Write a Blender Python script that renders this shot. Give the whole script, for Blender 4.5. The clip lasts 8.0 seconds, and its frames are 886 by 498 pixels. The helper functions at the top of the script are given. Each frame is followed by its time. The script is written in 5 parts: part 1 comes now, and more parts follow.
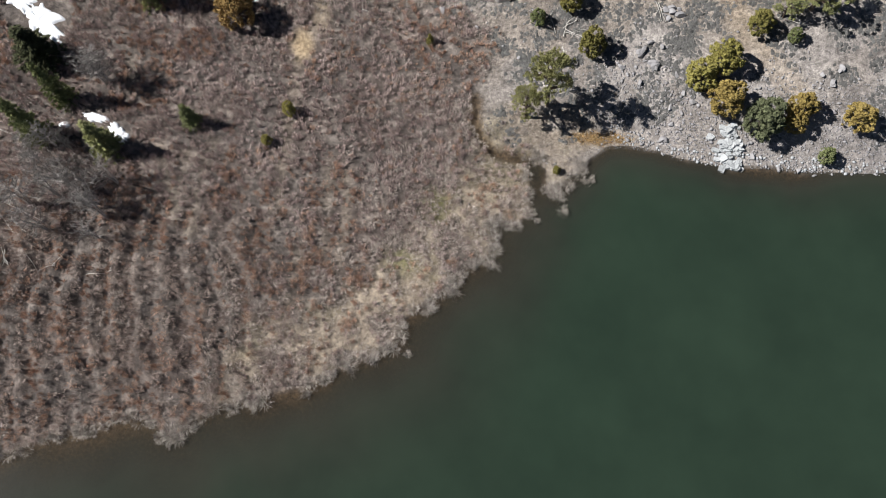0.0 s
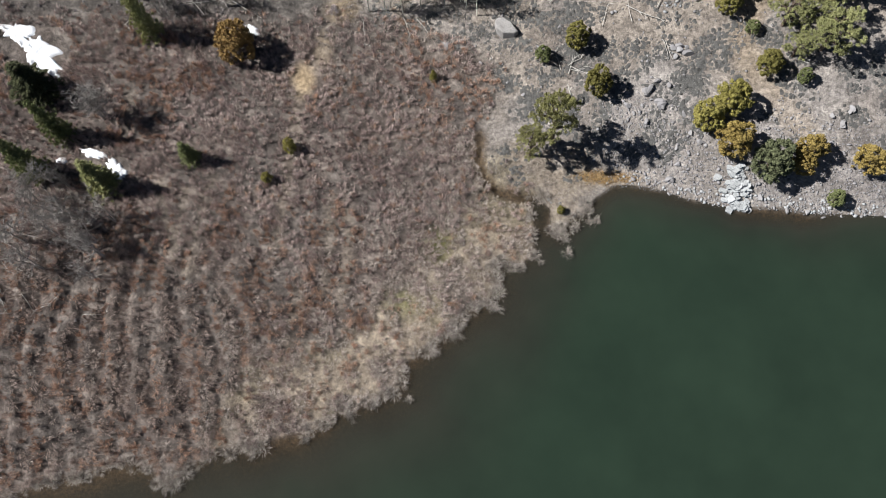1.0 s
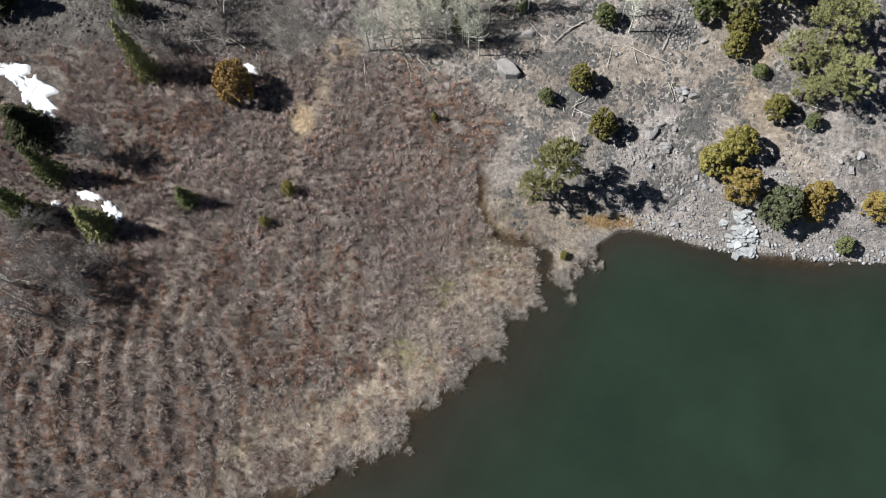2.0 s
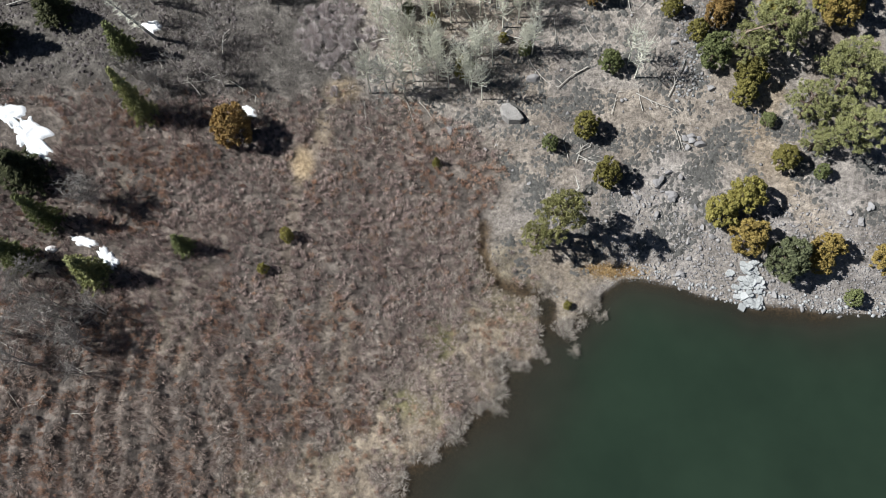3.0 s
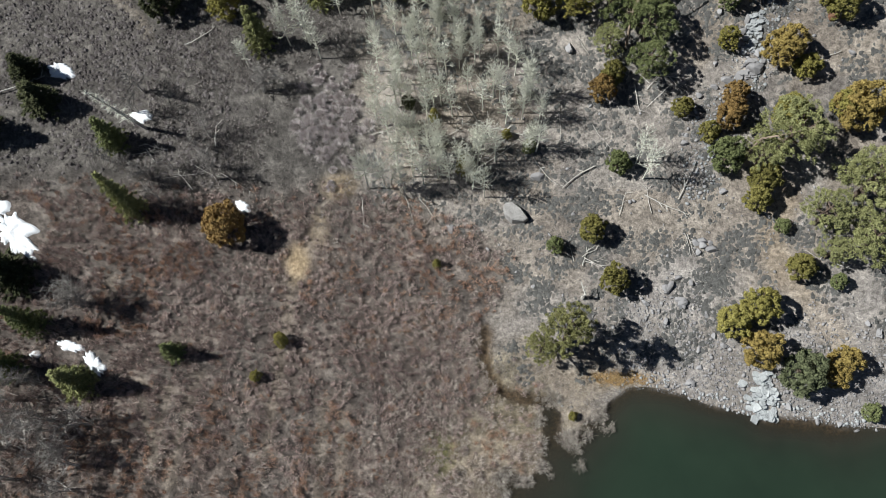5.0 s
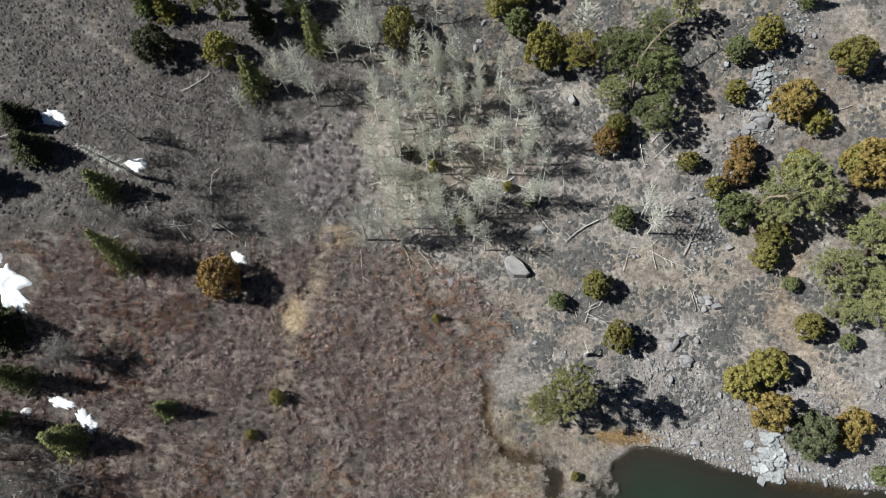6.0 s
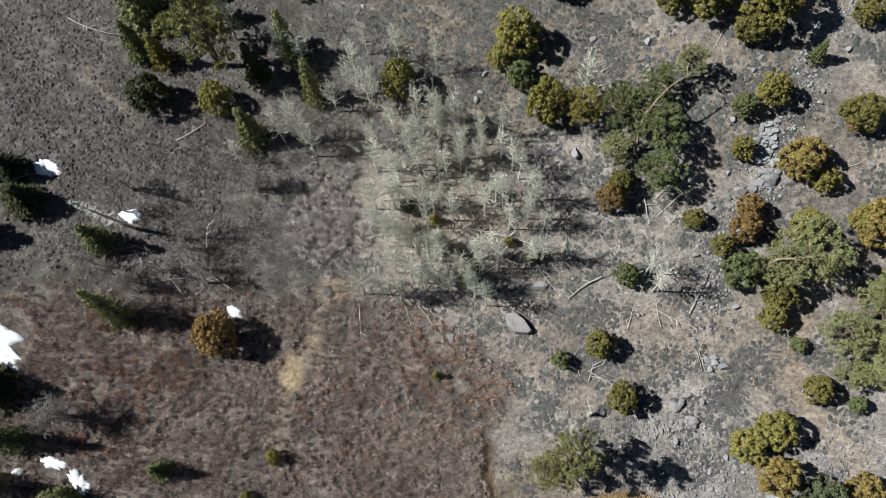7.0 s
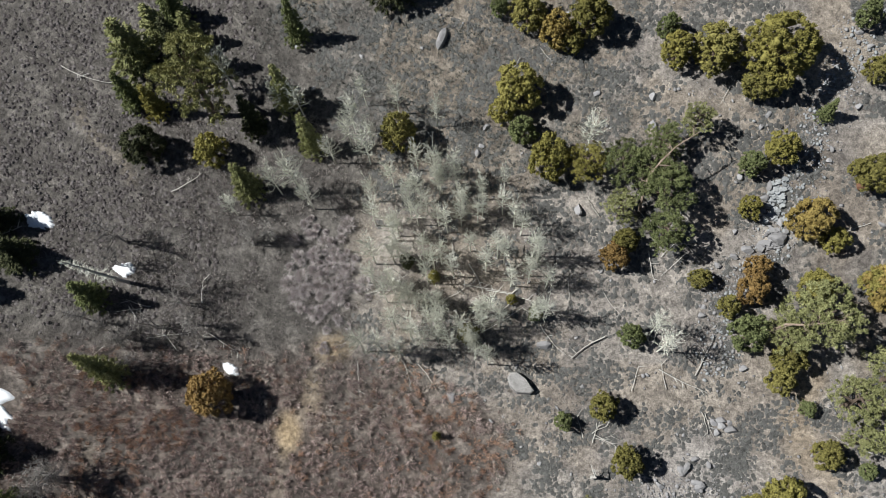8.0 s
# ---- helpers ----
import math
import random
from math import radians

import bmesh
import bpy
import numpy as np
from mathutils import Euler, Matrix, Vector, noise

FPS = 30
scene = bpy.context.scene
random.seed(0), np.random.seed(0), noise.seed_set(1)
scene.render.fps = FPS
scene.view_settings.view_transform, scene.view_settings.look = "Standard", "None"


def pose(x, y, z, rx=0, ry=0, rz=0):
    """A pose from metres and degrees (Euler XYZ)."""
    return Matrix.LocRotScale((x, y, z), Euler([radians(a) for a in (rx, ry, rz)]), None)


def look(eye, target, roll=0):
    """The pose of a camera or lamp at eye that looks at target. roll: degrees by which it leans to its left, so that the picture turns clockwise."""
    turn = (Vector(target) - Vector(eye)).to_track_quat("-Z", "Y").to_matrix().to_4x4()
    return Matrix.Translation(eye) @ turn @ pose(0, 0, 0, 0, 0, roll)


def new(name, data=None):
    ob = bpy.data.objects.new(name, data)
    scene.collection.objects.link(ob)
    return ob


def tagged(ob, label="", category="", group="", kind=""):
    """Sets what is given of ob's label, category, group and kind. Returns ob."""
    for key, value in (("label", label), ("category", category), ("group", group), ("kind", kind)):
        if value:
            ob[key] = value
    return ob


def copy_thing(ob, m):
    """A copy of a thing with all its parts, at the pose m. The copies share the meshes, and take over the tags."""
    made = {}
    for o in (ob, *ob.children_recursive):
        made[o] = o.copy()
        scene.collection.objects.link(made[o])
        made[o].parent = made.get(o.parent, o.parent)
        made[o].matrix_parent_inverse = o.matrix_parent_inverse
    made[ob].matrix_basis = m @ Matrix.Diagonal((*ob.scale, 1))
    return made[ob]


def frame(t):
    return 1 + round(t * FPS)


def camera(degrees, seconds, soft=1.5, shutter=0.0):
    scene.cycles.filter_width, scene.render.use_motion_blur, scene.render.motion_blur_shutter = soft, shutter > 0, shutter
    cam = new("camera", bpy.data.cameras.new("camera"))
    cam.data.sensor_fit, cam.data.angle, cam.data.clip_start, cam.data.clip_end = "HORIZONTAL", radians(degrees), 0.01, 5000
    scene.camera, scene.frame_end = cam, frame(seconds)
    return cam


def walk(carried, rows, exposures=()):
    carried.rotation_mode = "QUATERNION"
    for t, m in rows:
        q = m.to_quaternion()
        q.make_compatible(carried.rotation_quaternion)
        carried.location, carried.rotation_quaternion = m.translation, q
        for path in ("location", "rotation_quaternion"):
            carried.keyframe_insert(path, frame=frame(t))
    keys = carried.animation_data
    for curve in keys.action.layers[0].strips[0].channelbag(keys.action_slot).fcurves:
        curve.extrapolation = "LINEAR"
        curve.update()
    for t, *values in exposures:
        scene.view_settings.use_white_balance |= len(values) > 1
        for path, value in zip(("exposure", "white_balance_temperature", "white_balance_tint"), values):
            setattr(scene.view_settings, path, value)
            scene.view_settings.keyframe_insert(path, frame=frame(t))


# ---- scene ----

# ---------------------------------------------------------------- camera
cam = camera(62.0, 8.0, soft=0.5)
EXPOSURES = [(0.0, 0.71, 6450, 12), (1.5, 0.67, 6400, 11), (3.0, 0.59, 6340, 9), (4.5, 0.52, 6300, 7), (8.0, 0.46, 6330, 8)]
PATH = [
    (0, (-0.014, -0.003, 75.268), (-0.118, 0.655, 73.382), -8.6),
    (0.5, (-0.109, 2.148, 75.33), (-0.215, 2.808, 73.445), -8.6),
    (1, (-0.216, 4.512, 75.465), (-0.323, 5.172, 73.58), -8.5),
    (1.5, (-0.275, 6.967, 75.616), (-0.383, 7.628, 73.731), -8.5),
    (3, (-0.524, 14.767, 76.147), (-0.635, 15.431, 74.263), -8.3),
    (3.5, (-0.606, 17.468, 76.296), (-0.717, 18.134, 74.413), -8.2),
    (4, (-0.698, 20.205, 76.44), (-0.809, 20.873, 74.559), -8.2),
    (4.5, (-0.792, 22.931, 76.613), (-0.903, 23.602, 74.732), -8.1),
    (6, (-0.898, 31.452, 77.138), (-1.013, 32.126, 75.259), -8.2),
    (6.5, (-0.98, 34.302, 77.317), (-1.096, 34.978, 75.438), -8.2),
    (7, (-1.052, 37.174, 77.521), (-1.168, 37.851, 75.643), -8.2),
    (7.5, (-1.155, 40.014, 77.712), (-1.271, 40.693, 75.835), -8.2),
    (8, (-1.233, 42.874, 77.914), (-1.35, 43.556, 76.037), -8.2),
]
walk(cam, [(t, look(eye, target, roll)) for t, eye, target, roll in PATH], EXPOSURES)

# ---------------------------------------------------------------- light
SUN_ELEVATION, SUN_AZIMUTH = 45.0, 178.0  # degrees; azimuth of the sun, counted from +x towards +y
world = bpy.data.worlds.new("sky")
scene.world = world
world.use_nodes = True
wn = world.node_tree
sky = wn.nodes.new("ShaderNodeTexSky")
sky.sky_type, sky.sun_disc = "NISHITA", False
sky.sun_elevation, sky.sun_rotation = radians(SUN_ELEVATION), radians(90 - SUN_AZIMUTH)
sky.altitude = 2400
wn.links.new(sky.outputs[0], wn.nodes["Background"].inputs[0])
wn.nodes["Background"].inputs[1].default_value = 0.026
sun = new("sun", bpy.data.lights.new("sun", "SUN"))
sun.data.energy, sun.data.angle, sun.data.color = 5.0, radians(0.53), (1.0, 0.985, 0.945)
e, a = radians(SUN_ELEVATION), radians(SUN_AZIMUTH)
SUN_AT = Vector((math.cos(e) * math.cos(a), math.cos(e) * math.sin(a), math.sin(e)))
sun.matrix_world = look(SUN_AT * 200, (0, 0, 0))

# ---------------------------------------------------------------- plan of the land
# Heights on a coarse grid of 20 m, from x = -80 and y = -20; the lake's level is 0.
LAND = np.array([
    [-1.5, -2.0, -2.7, -4.1, -6.8, -11.0, -16.0, -21.1, -26.0],
    [1.4, 0.3, -0.6, -1.2, -3.6, -7.3, -10.6, -13.1, -15.5],
    [4.4, 2.9, 1.7, 1.0, -1.1, -3.8, -4.6, -4.8, -5.2],
    [7.5, 5.4, 3.6, 1.8, 0.4, 1.6, 3.1, 4.0, 4.5],
    [10.5, 8.0, 5.3, 3.8, 5.4, 8.9, 10.6, 12.2, 13.7],
    [12.6, 10.8, 8.4, 9.5, 14.0, 16.7, 18.0, 20.1, 22.3],
    [13.7, 13.8, 14.2, 16.9, 21.3, 24.1, 26.1, 28.3, 30.8],
    [14.3, 17.2, 20.5, 24.3, 28.1, 31.3, 34.2, 36.8, 39.3],
])
# The lake's edge, west to east, from the marsh to the stony bank.
MARSH_EDGE = [
    (-600, -60), (-120, -8), (-75, -1), (-49, 4.6), (-45.6, 5.6), (-43.4, 6.6), (-40.5, 7.0), (-37.4, 7.9), (-35.4, 8.2),
    (-33.2, 7.7), (-32.2, 6.5), (-30.5, 6.3), (-29.7, 7.9), (-27.8, 8.8), (-26.1, 9.8), (-23.2, 9.8), (-20.4, 11.1),
    (-18.1, 11.4), (-15.8, 12.6), (-14.7, 13.6), (-12.7, 14.0), (-11.0, 14.9), (-8.9, 16.2), (-8.3, 18.6), (-5.8, 20.4),
    (-3.6, 22.2), (-1.9, 24.2), (0.2, 25.0), (1.2, 27.2), (0.3, 28.9), (1.7, 30.2), (3.7, 29.4), (5.0, 30.3),
]
BANK_EDGE = [
    (5.2, 33.6), (4.9, 36.0), (6.5, 36.6), (7.4, 35.7), (7.4, 33.4), (8.4, 33.0), (9.2, 34.8), (10.8, 35.2), (11.9, 36.9),
    (14.2, 38.6), (16.4, 38.6), (19.4, 38.0), (21.8, 37.0), (24.9, 36.3), (27.3, 35.7), (29.1, 36.0), (32.2, 35.9),
    (35.1, 35.3), (38.7, 35.1), (42.3, 34.9), (60, 36), (120, 40), (600, 60),
]
SHORE = MARSH_EDGE + BANK_EDGE
CREEK = [(-0.6, 43.5), (-0.7, 41.5), (-0.2, 39.2), (1.0, 37.6), (3.2, 36.9), (6.0, 36.8)]
TRAILS = [
    [(-22.5, 30.5), (-22.0, 37), (-21.5, 43), (-21.0, 50), (-18.5, 54), (-17.3, 58.5)],
    [(-17.0, 25.5), (-16.9, 30), (-16.8, 36)],
    [(-15.5, 24.0), (-14.8, 29.5), (-15.0, 35)],
    [(-31.5, 27.5), (-31.0, 34), (-30.0, 38)],
    [(-33.5, 29.0), (-32.8, 36.5)],
    [(-13.0, 14.8), (-12.4, 17.2), (-12.8, 19.8)],
    [(-20.5, 20.0), (-19.8, 26.0)],
    [(-40.3, 48.0), (-39.9, 46.4), (-39.8, 43.2)],
    [(-35.6, 37.5), (-35.0, 34.6), (-33.9, 31.5)],
    [(-45.5, 83.0), (-45.0, 81.6), (-43.8, 80.0), (-41.9, 78.5), (-40.0, 77.1), (-38.9, 75.0)],
]


def smooth(lo, hi, v):
    k = np.clip((v - lo) / (hi - lo), 0, 1)
    return k * k * (3 - 2 * k)


def lattice(i, j, seed):
    """A repeatable random number for each whole place."""
    n = (i.astype(np.int64) * 374761393 + j.astype(np.int64) * 668265263 + seed * 974634777) & 0xFFFFFFFF
    n = ((n ^ (n >> 13)) * 1274126177) & 0xFFFFFFFF
    return ((n ^ (n >> 16)) & 0xFFFF) / 65535.0


def rough(x, y, size, seed=0, octaves=3):
    """Smooth noise from 0 to 1 with features of that size."""
    x, y = np.asarray(x, float), np.asarray(y, float)
    out, gain, total = 0.0, 1.0, 0.0
    for o in range(octaves):
        u, v = x / size * 2**o + 17.3 * o, y / size * 2**o - 9.1 * o
        i, j = np.floor(u), np.floor(v)
        a, b = smooth(0, 1, u - i), smooth(0, 1, v - j)
        low = lattice(i, j, seed + o) * (1 - a) + lattice(i + 1, j, seed + o) * a
        high = lattice(i, j + 1, seed + o) * (1 - a) + lattice(i + 1, j + 1, seed + o) * a
        out, total, gain = out + gain * (low * (1 - b) + high * b), total + gain, gain * 0.5
    return out / total


def line_distance(x, y, line):
    best = np.full(np.shape(x), 1e9)
    for (ax, ay), (bx, by) in zip(line, line[1:]):
        dx, dy = bx - ax, by - ay
        k = np.clip(((x - ax) * dx + (y - ay) * dy) / (dx * dx + dy * dy), 0, 1)
        best = np.minimum(best, np.hypot(x - ax - k * dx, y - ay - k * dy))
    return best


def shore_distance(x, y):
    """Metres from the lake's edge, negative out on the lake."""
    x, y = np.asarray(x, float), np.asarray(y, float)
    ring = SHORE + [(600, -900), (-600, -900)]
    wet = np.zeros(x.shape, bool)
    for (ax, ay), (bx, by) in zip(ring, ring[1:] + ring[:1]):
        if ay != by:
            wet ^= ((ay > y) != (by > y)) & (x < (bx - ax) * (y - ay) / (by - ay) + ax)
    return np.where(wet, -1, 1) * line_distance(x, y, SHORE)


def spline(u):
    return [(1 - u) ** 3 / 6, (3 * u**3 - 6 * u**2 + 4) / 6, (-3 * u**3 + 3 * u**2 + 3 * u + 1) / 6, u**3 / 6]


def broad_height(x, y):
    rows, cols = LAND.shape
    gx, gy = np.clip((x + 80) / 20, 0, cols - 1.001), np.clip((y + 20) / 20, 0, rows - 1.001)
    i, j = gx.astype(int), gy.astype(int)
    wx, wy, z = spline(gx - i), spline(gy - j), 0.0
    for p in range(4):
        for q in range(4):
            z = z + wx[p] * wy[q] * LAND[np.clip(j + q - 1, 0, rows - 1), np.clip(i + p - 1, 0, cols - 1)]
    return z


def hillness(x, y):
    """1 on the dry stony slope, 0 in the marsh and the western brush."""
    edge = np.interp(y, [34, 37, 40, 44, 48, 52, 55, 58, 62, 70, 76, 82, 92], [6, 5, 0.5, -1, 1, 1, -5, -13, -15, -14, -13, -17, -24])
    return smooth(-2.0, 2.0, x - edge + 5.0 * (rough(x, y, 4, 3) - 0.5))


def row_phase(x, y):
    return 2 * np.pi * (x + 0.10 * y + 5.0 * (rough(x, y, 9, 51) - 0.5)) / 2.75


def row_country(x, y):
    """1 in the south-west, where the willows grow on long low ridges."""
    return smooth(-19, -27, x + 4 * (rough(x, y, 7, 83) - 0.5)) * smooth(34, 25, y)


def height(x, y):
    x, y = np.asarray(x, float), np.asarray(y, float)
    d = shore_distance(x, y)
    steep = smooth(9, 14, x)
    inland = np.maximum(broad_height(x, y), 0.15) + 0.5 * (rough(x, y, 7, 5) - 0.5) * smooth(2, 8, d)
    bank = 0.05 + (0.10 + 0.2 * steep) * d
    z = bank + (inland - bank) * smooth(0.3, 6.5, d)
    z = np.where(d < 0, np.maximum(0.05 + d * (0.22 + 0.25 * steep), -4.0), z)
    z = z + (0.16 * (rough(x, y, 1.6, 9) - 0.5) + 0.10 * (rough(x, y, 0.7, 11, 2) - 0.5)) * smooth(-0.5, 1.5, d)
    ridge = (0.5 + 0.5 * np.cos(row_phase(x, y))) * (0.5 + rough(x, y, 3.5, 85))
    z = z + 0.55 * row_country(x, y) * smooth(1.0, 4.0, d) * ridge
    return z - 0.4 * (1 - smooth(0.1, 0.6, line_distance(x, y, CREEK)))


def ground_at(x, y):
    return float(height(np.array([x]), np.array([y]))[0])


# ---------------------------------------------------------------- materials
def shader(name, rough_value=0.9):
    m = bpy.data.materials.new(name)
    m.use_nodes = True
    bsdf = m.node_tree.nodes["Principled BSDF"]
    bsdf.inputs["Roughness"].default_value = rough_value
    bsdf.inputs["Specular IOR Level"].default_value = 0.25
    return m, m.node_tree, bsdf


def node(tree, kind, links=(), **values):
    n = tree.nodes.new(kind)
    for key, value in values.items():
        n.inputs[key].default_value = value
    for key, out in dict(links).items():
        tree.links.new(out, n.inputs[key])
    return n


def place_of(tree, local=False):
    return tree.nodes.new("ShaderNodeTexCoord").outputs["Object"] if local else tree.nodes.new("ShaderNodeNewGeometry").outputs["Position"]


def noise_of(tree, where, scale, detail=6.0, roughness=0.6):
    return node(tree, "ShaderNodeTexNoise", {"Vector": where}, Scale=scale, Detail=detail, Roughness=roughness).outputs["Fac"]


def ramp(tree, fac, stops):
    n = tree.nodes.new("ShaderNodeValToRGB")
    while len(n.color_ramp.elements) < len(stops):
        n.color_ramp.elements.new(0.5)
    for el, (at, col) in zip(n.color_ramp.elements, stops):
        el.position, el.color = at, (*col, 1)
    tree.links.new(fac, n.inputs[0])
    return n.outputs[0]


def mix(tree, fac, a, b, blend="MIX"):
    n = tree.nodes.new("ShaderNodeMix")
    n.data_type, n.blend_type = "RGBA", blend
    for key, value in ((0, fac), (6, a), (7, b)):
        if isinstance(value, (int, float)):
            n.inputs[key].default_value = value
        elif isinstance(value, tuple):
            n.inputs[key].default_value = (*value, 1)
        else:
            tree.links.new(value, n.inputs[key])
    return n.outputs[2]


def bump(tree, bsdf, value, strength, distance):
    n = node(tree, "ShaderNodeBump", {"Height": value}, Strength=strength, Distance=distance)
    tree.links.new(n.outputs[0], bsdf.inputs["Normal"])


def attribute(tree, name):
    n = tree.nodes.new("ShaderNodeAttribute")
    n.attribute_name = name
    return n.outputs["Fac"]


def varied(name, dark, mid, light, scale=3.0, fine=25.0, roughness=0.9, bumpy=0.4, depth=0.05, island=0.0, objects=0.0, local=False):
    """A surface of three tones at two scales, varied from piece to piece."""
    m, tree, bsdf = shader(name, roughness)
    where = place_of(tree, local)
    big, small = noise_of(tree, where, scale), noise_of(tree, where, fine, 4.0)
    fac = node(tree, "ShaderNodeMath", {0: big, 1: small})
    fac.operation = "ADD"
    half = node(tree, "ShaderNodeMath", {0: fac.outputs[0]})
    half.operation = "MULTIPLY"
    half.inputs[1].default_value = 0.5
    out = half.outputs[0]
    for share, source in ((island, "ShaderNodeNewGeometry"), (objects, "ShaderNodeObjectInfo")):
        if share:
            rnd = tree.nodes.new(source).outputs["Random Per Island" if source == "ShaderNodeNewGeometry" else "Random"]
            n = tree.nodes.new("ShaderNodeMix")
            n.inputs[0].default_value = share
            tree.links.new(out, n.inputs[2])
            tree.links.new(rnd, n.inputs[3])
            out = n.outputs[0]
    spread = 0.22 + 0.3 * max(island, objects)
    col = ramp(tree, out, [(0.5 - spread, dark), (0.5, mid), (0.5 + spread, light)])
    tree.links.new(col, bsdf.inputs["Base Color"])
    bump(tree, bsdf, small, bumpy, depth)
    return m


def ground_material():
    m, tree, bsdf = shader("earth", 0.95)
    where = place_of(tree)
    broad, middle, fine, grain = (noise_of(tree, where, s, d) for s, d in ((0.12, 4), (0.7, 6), (4.0, 6), (22.0, 4)))
    litter = ramp(tree, middle, [(0.3, (0.047, 0.044, 0.041)), (0.5, (0.080, 0.075, 0.070)), (0.7, (0.158, 0.149, 0.139))])
    soil = ramp(tree, middle, [(0.28, (0.130, 0.120, 0.112)), (0.5, (0.204, 0.188, 0.174)), (0.72, (0.320, 0.295, 0.271))])
    straw = ramp(tree, middle, [(0.3, (0.135, 0.112, 0.089)), (0.5, (0.217, 0.183, 0.145)), (0.75, (0.335, 0.292, 0.236))])
    sand = ramp(tree, fine, [(0.3, (0.235, 0.178, 0.112)), (0.7, (0.375, 0.298, 0.2))])
    mud = ramp(tree, fine, [(0.3, (0.035, 0.028, 0.02)), (0.7, (0.10, 0.065, 0.035))])
    duff = ramp(tree, middle, [(0.3, (0.052, 0.042, 0.038)), (0.5, (0.100, 0.083, 0.074)), (0.7, (0.225, 0.193, 0.172))])
    col = mix(tree, attribute(tree, "hill"), mix(tree, attribute(tree, "duff"), litter, duff), soil)
    col = mix(tree, attribute(tree, "straw"), col, straw)
    moss = ramp(tree, fine, [(0.3, (0.07, 0.075, 0.02)), (0.7, (0.17, 0.17, 0.06))])
    gravel = ramp(tree, middle, [(0.3, (0.185, 0.173, 0.168)), (0.5, (0.265, 0.250, 0.241)), (0.7, (0.375, 0.357, 0.342))])
    col = mix(tree, attribute(tree, "gravel"), col, gravel)
    col = mix(tree, attribute(tree, "moss"), col, moss)
    col = mix(tree, attribute(tree, "sand"), col, sand)
    col = mix(tree, attribute(tree, "mud"), col, mud)
    speckle = ramp(tree, grain, [(0.3, (0.45, 0.44, 0.43)), (0.5, (1, 1, 1)), (0.72, (1.5, 1.48, 1.45))])
    col = mix(tree, 0.8, col, speckle, "MULTIPLY")
    mottle = ramp(tree, noise_of(tree, where, 9.0, 8, 0.75), [(0.34, (0.50, 0.49, 0.48)), (0.5, (0.98, 0.98, 0.98)), (0.66, (1.5, 1.5, 1.48))])
    col = mix(tree, 0.9, col, mottle, "MULTIPLY")
    clods = ramp(tree, noise_of(tree, where, 2.6, 7, 0.7), [(0.36, (0.50, 0.49, 0.48)), (0.5, (1.0, 1.0, 1.0)), (0.64, (1.5, 1.49, 1.46))])
    col = mix(tree, 0.9, col, clods, "MULTIPLY")
    patch = ramp(tree, broad, [(0.35, (0.8, 0.78, 0.78)), (0.65, (1.12, 1.1, 1.08))])
    col = mix(tree, 1.0, col, patch, "MULTIPLY")
    tree.links.new(col, bsdf.inputs["Base Color"])
    bump(tree, bsdf, fine, 0.7, 0.12)
    return m


def water_material():
    m, tree, bsdf = shader("lake_water", 0.12)
    where = place_of(tree)
    murk = attribute(tree, "murk")
    col = ramp(tree, murk, [(0.0, (0.034, 0.029, 0.021)), (0.4, (0.028, 0.0275, 0.0215)), (0.75, (0.0205, 0.0265, 0.0195)), (1.0, (0.0175, 0.0300, 0.0203))])
    cloud = ramp(tree, noise_of(tree, where, 0.09, 4), [(0.3, (0.85, 0.85, 0.85)), (0.7, (1.15, 1.15, 1.12))])
    tree.links.new(mix(tree, 1.0, col, cloud, "MULTIPLY"), bsdf.inputs["Base Color"])
    bsdf.inputs["IOR"].default_value = 1.33
    bsdf.inputs["Specular IOR Level"].default_value = 0.5
    solid = ramp(tree, murk, [(0.0, (0.15, 0.15, 0.15)), (0.25, (0.75, 0.75, 0.75)), (0.6, (1, 1, 1))])
    tree.links.new(solid, bsdf.inputs["Alpha"])
    bump(tree, bsdf, noise_of(tree, where, 1.2, 3), 0.08, 0.05)
    return m


def stem_material(name, stops, island=0.55, scale=0.35):
    """Stalks whose colour changes from stalk to stalk, from bush to bush and from stand to stand."""
    m, tree, bsdf = shader(name, 0.8)
    where = place_of(tree)
    out = noise_of(tree, where, scale, 4.0, 0.65)
    for share, source in ((0.6, noise_of(tree, where, 2.2, 4.0, 0.7)), (island, tree.nodes.new("ShaderNodeNewGeometry").outputs["Random Per Island"])):
        n = tree.nodes.new("ShaderNodeMix")
        n.inputs[0].default_value = share
        tree.links.new(out, n.inputs[2])
        tree.links.new(source, n.inputs[3])
        out = n.outputs[0]
    tree.links.new(ramp(tree, out, stops), bsdf.inputs["Base Color"])
    return m


def leaf_material(name, dark, mid, light):
    m = varied(name, dark, mid, light, scale=1.3, fine=9.0, roughness=0.9, bumpy=0.3, depth=0.04, island=0.35, objects=0.2, local=True)
    m.node_tree.nodes["Principled BSDF"].inputs["Specular IOR Level"].default_value = 0.1
    return m


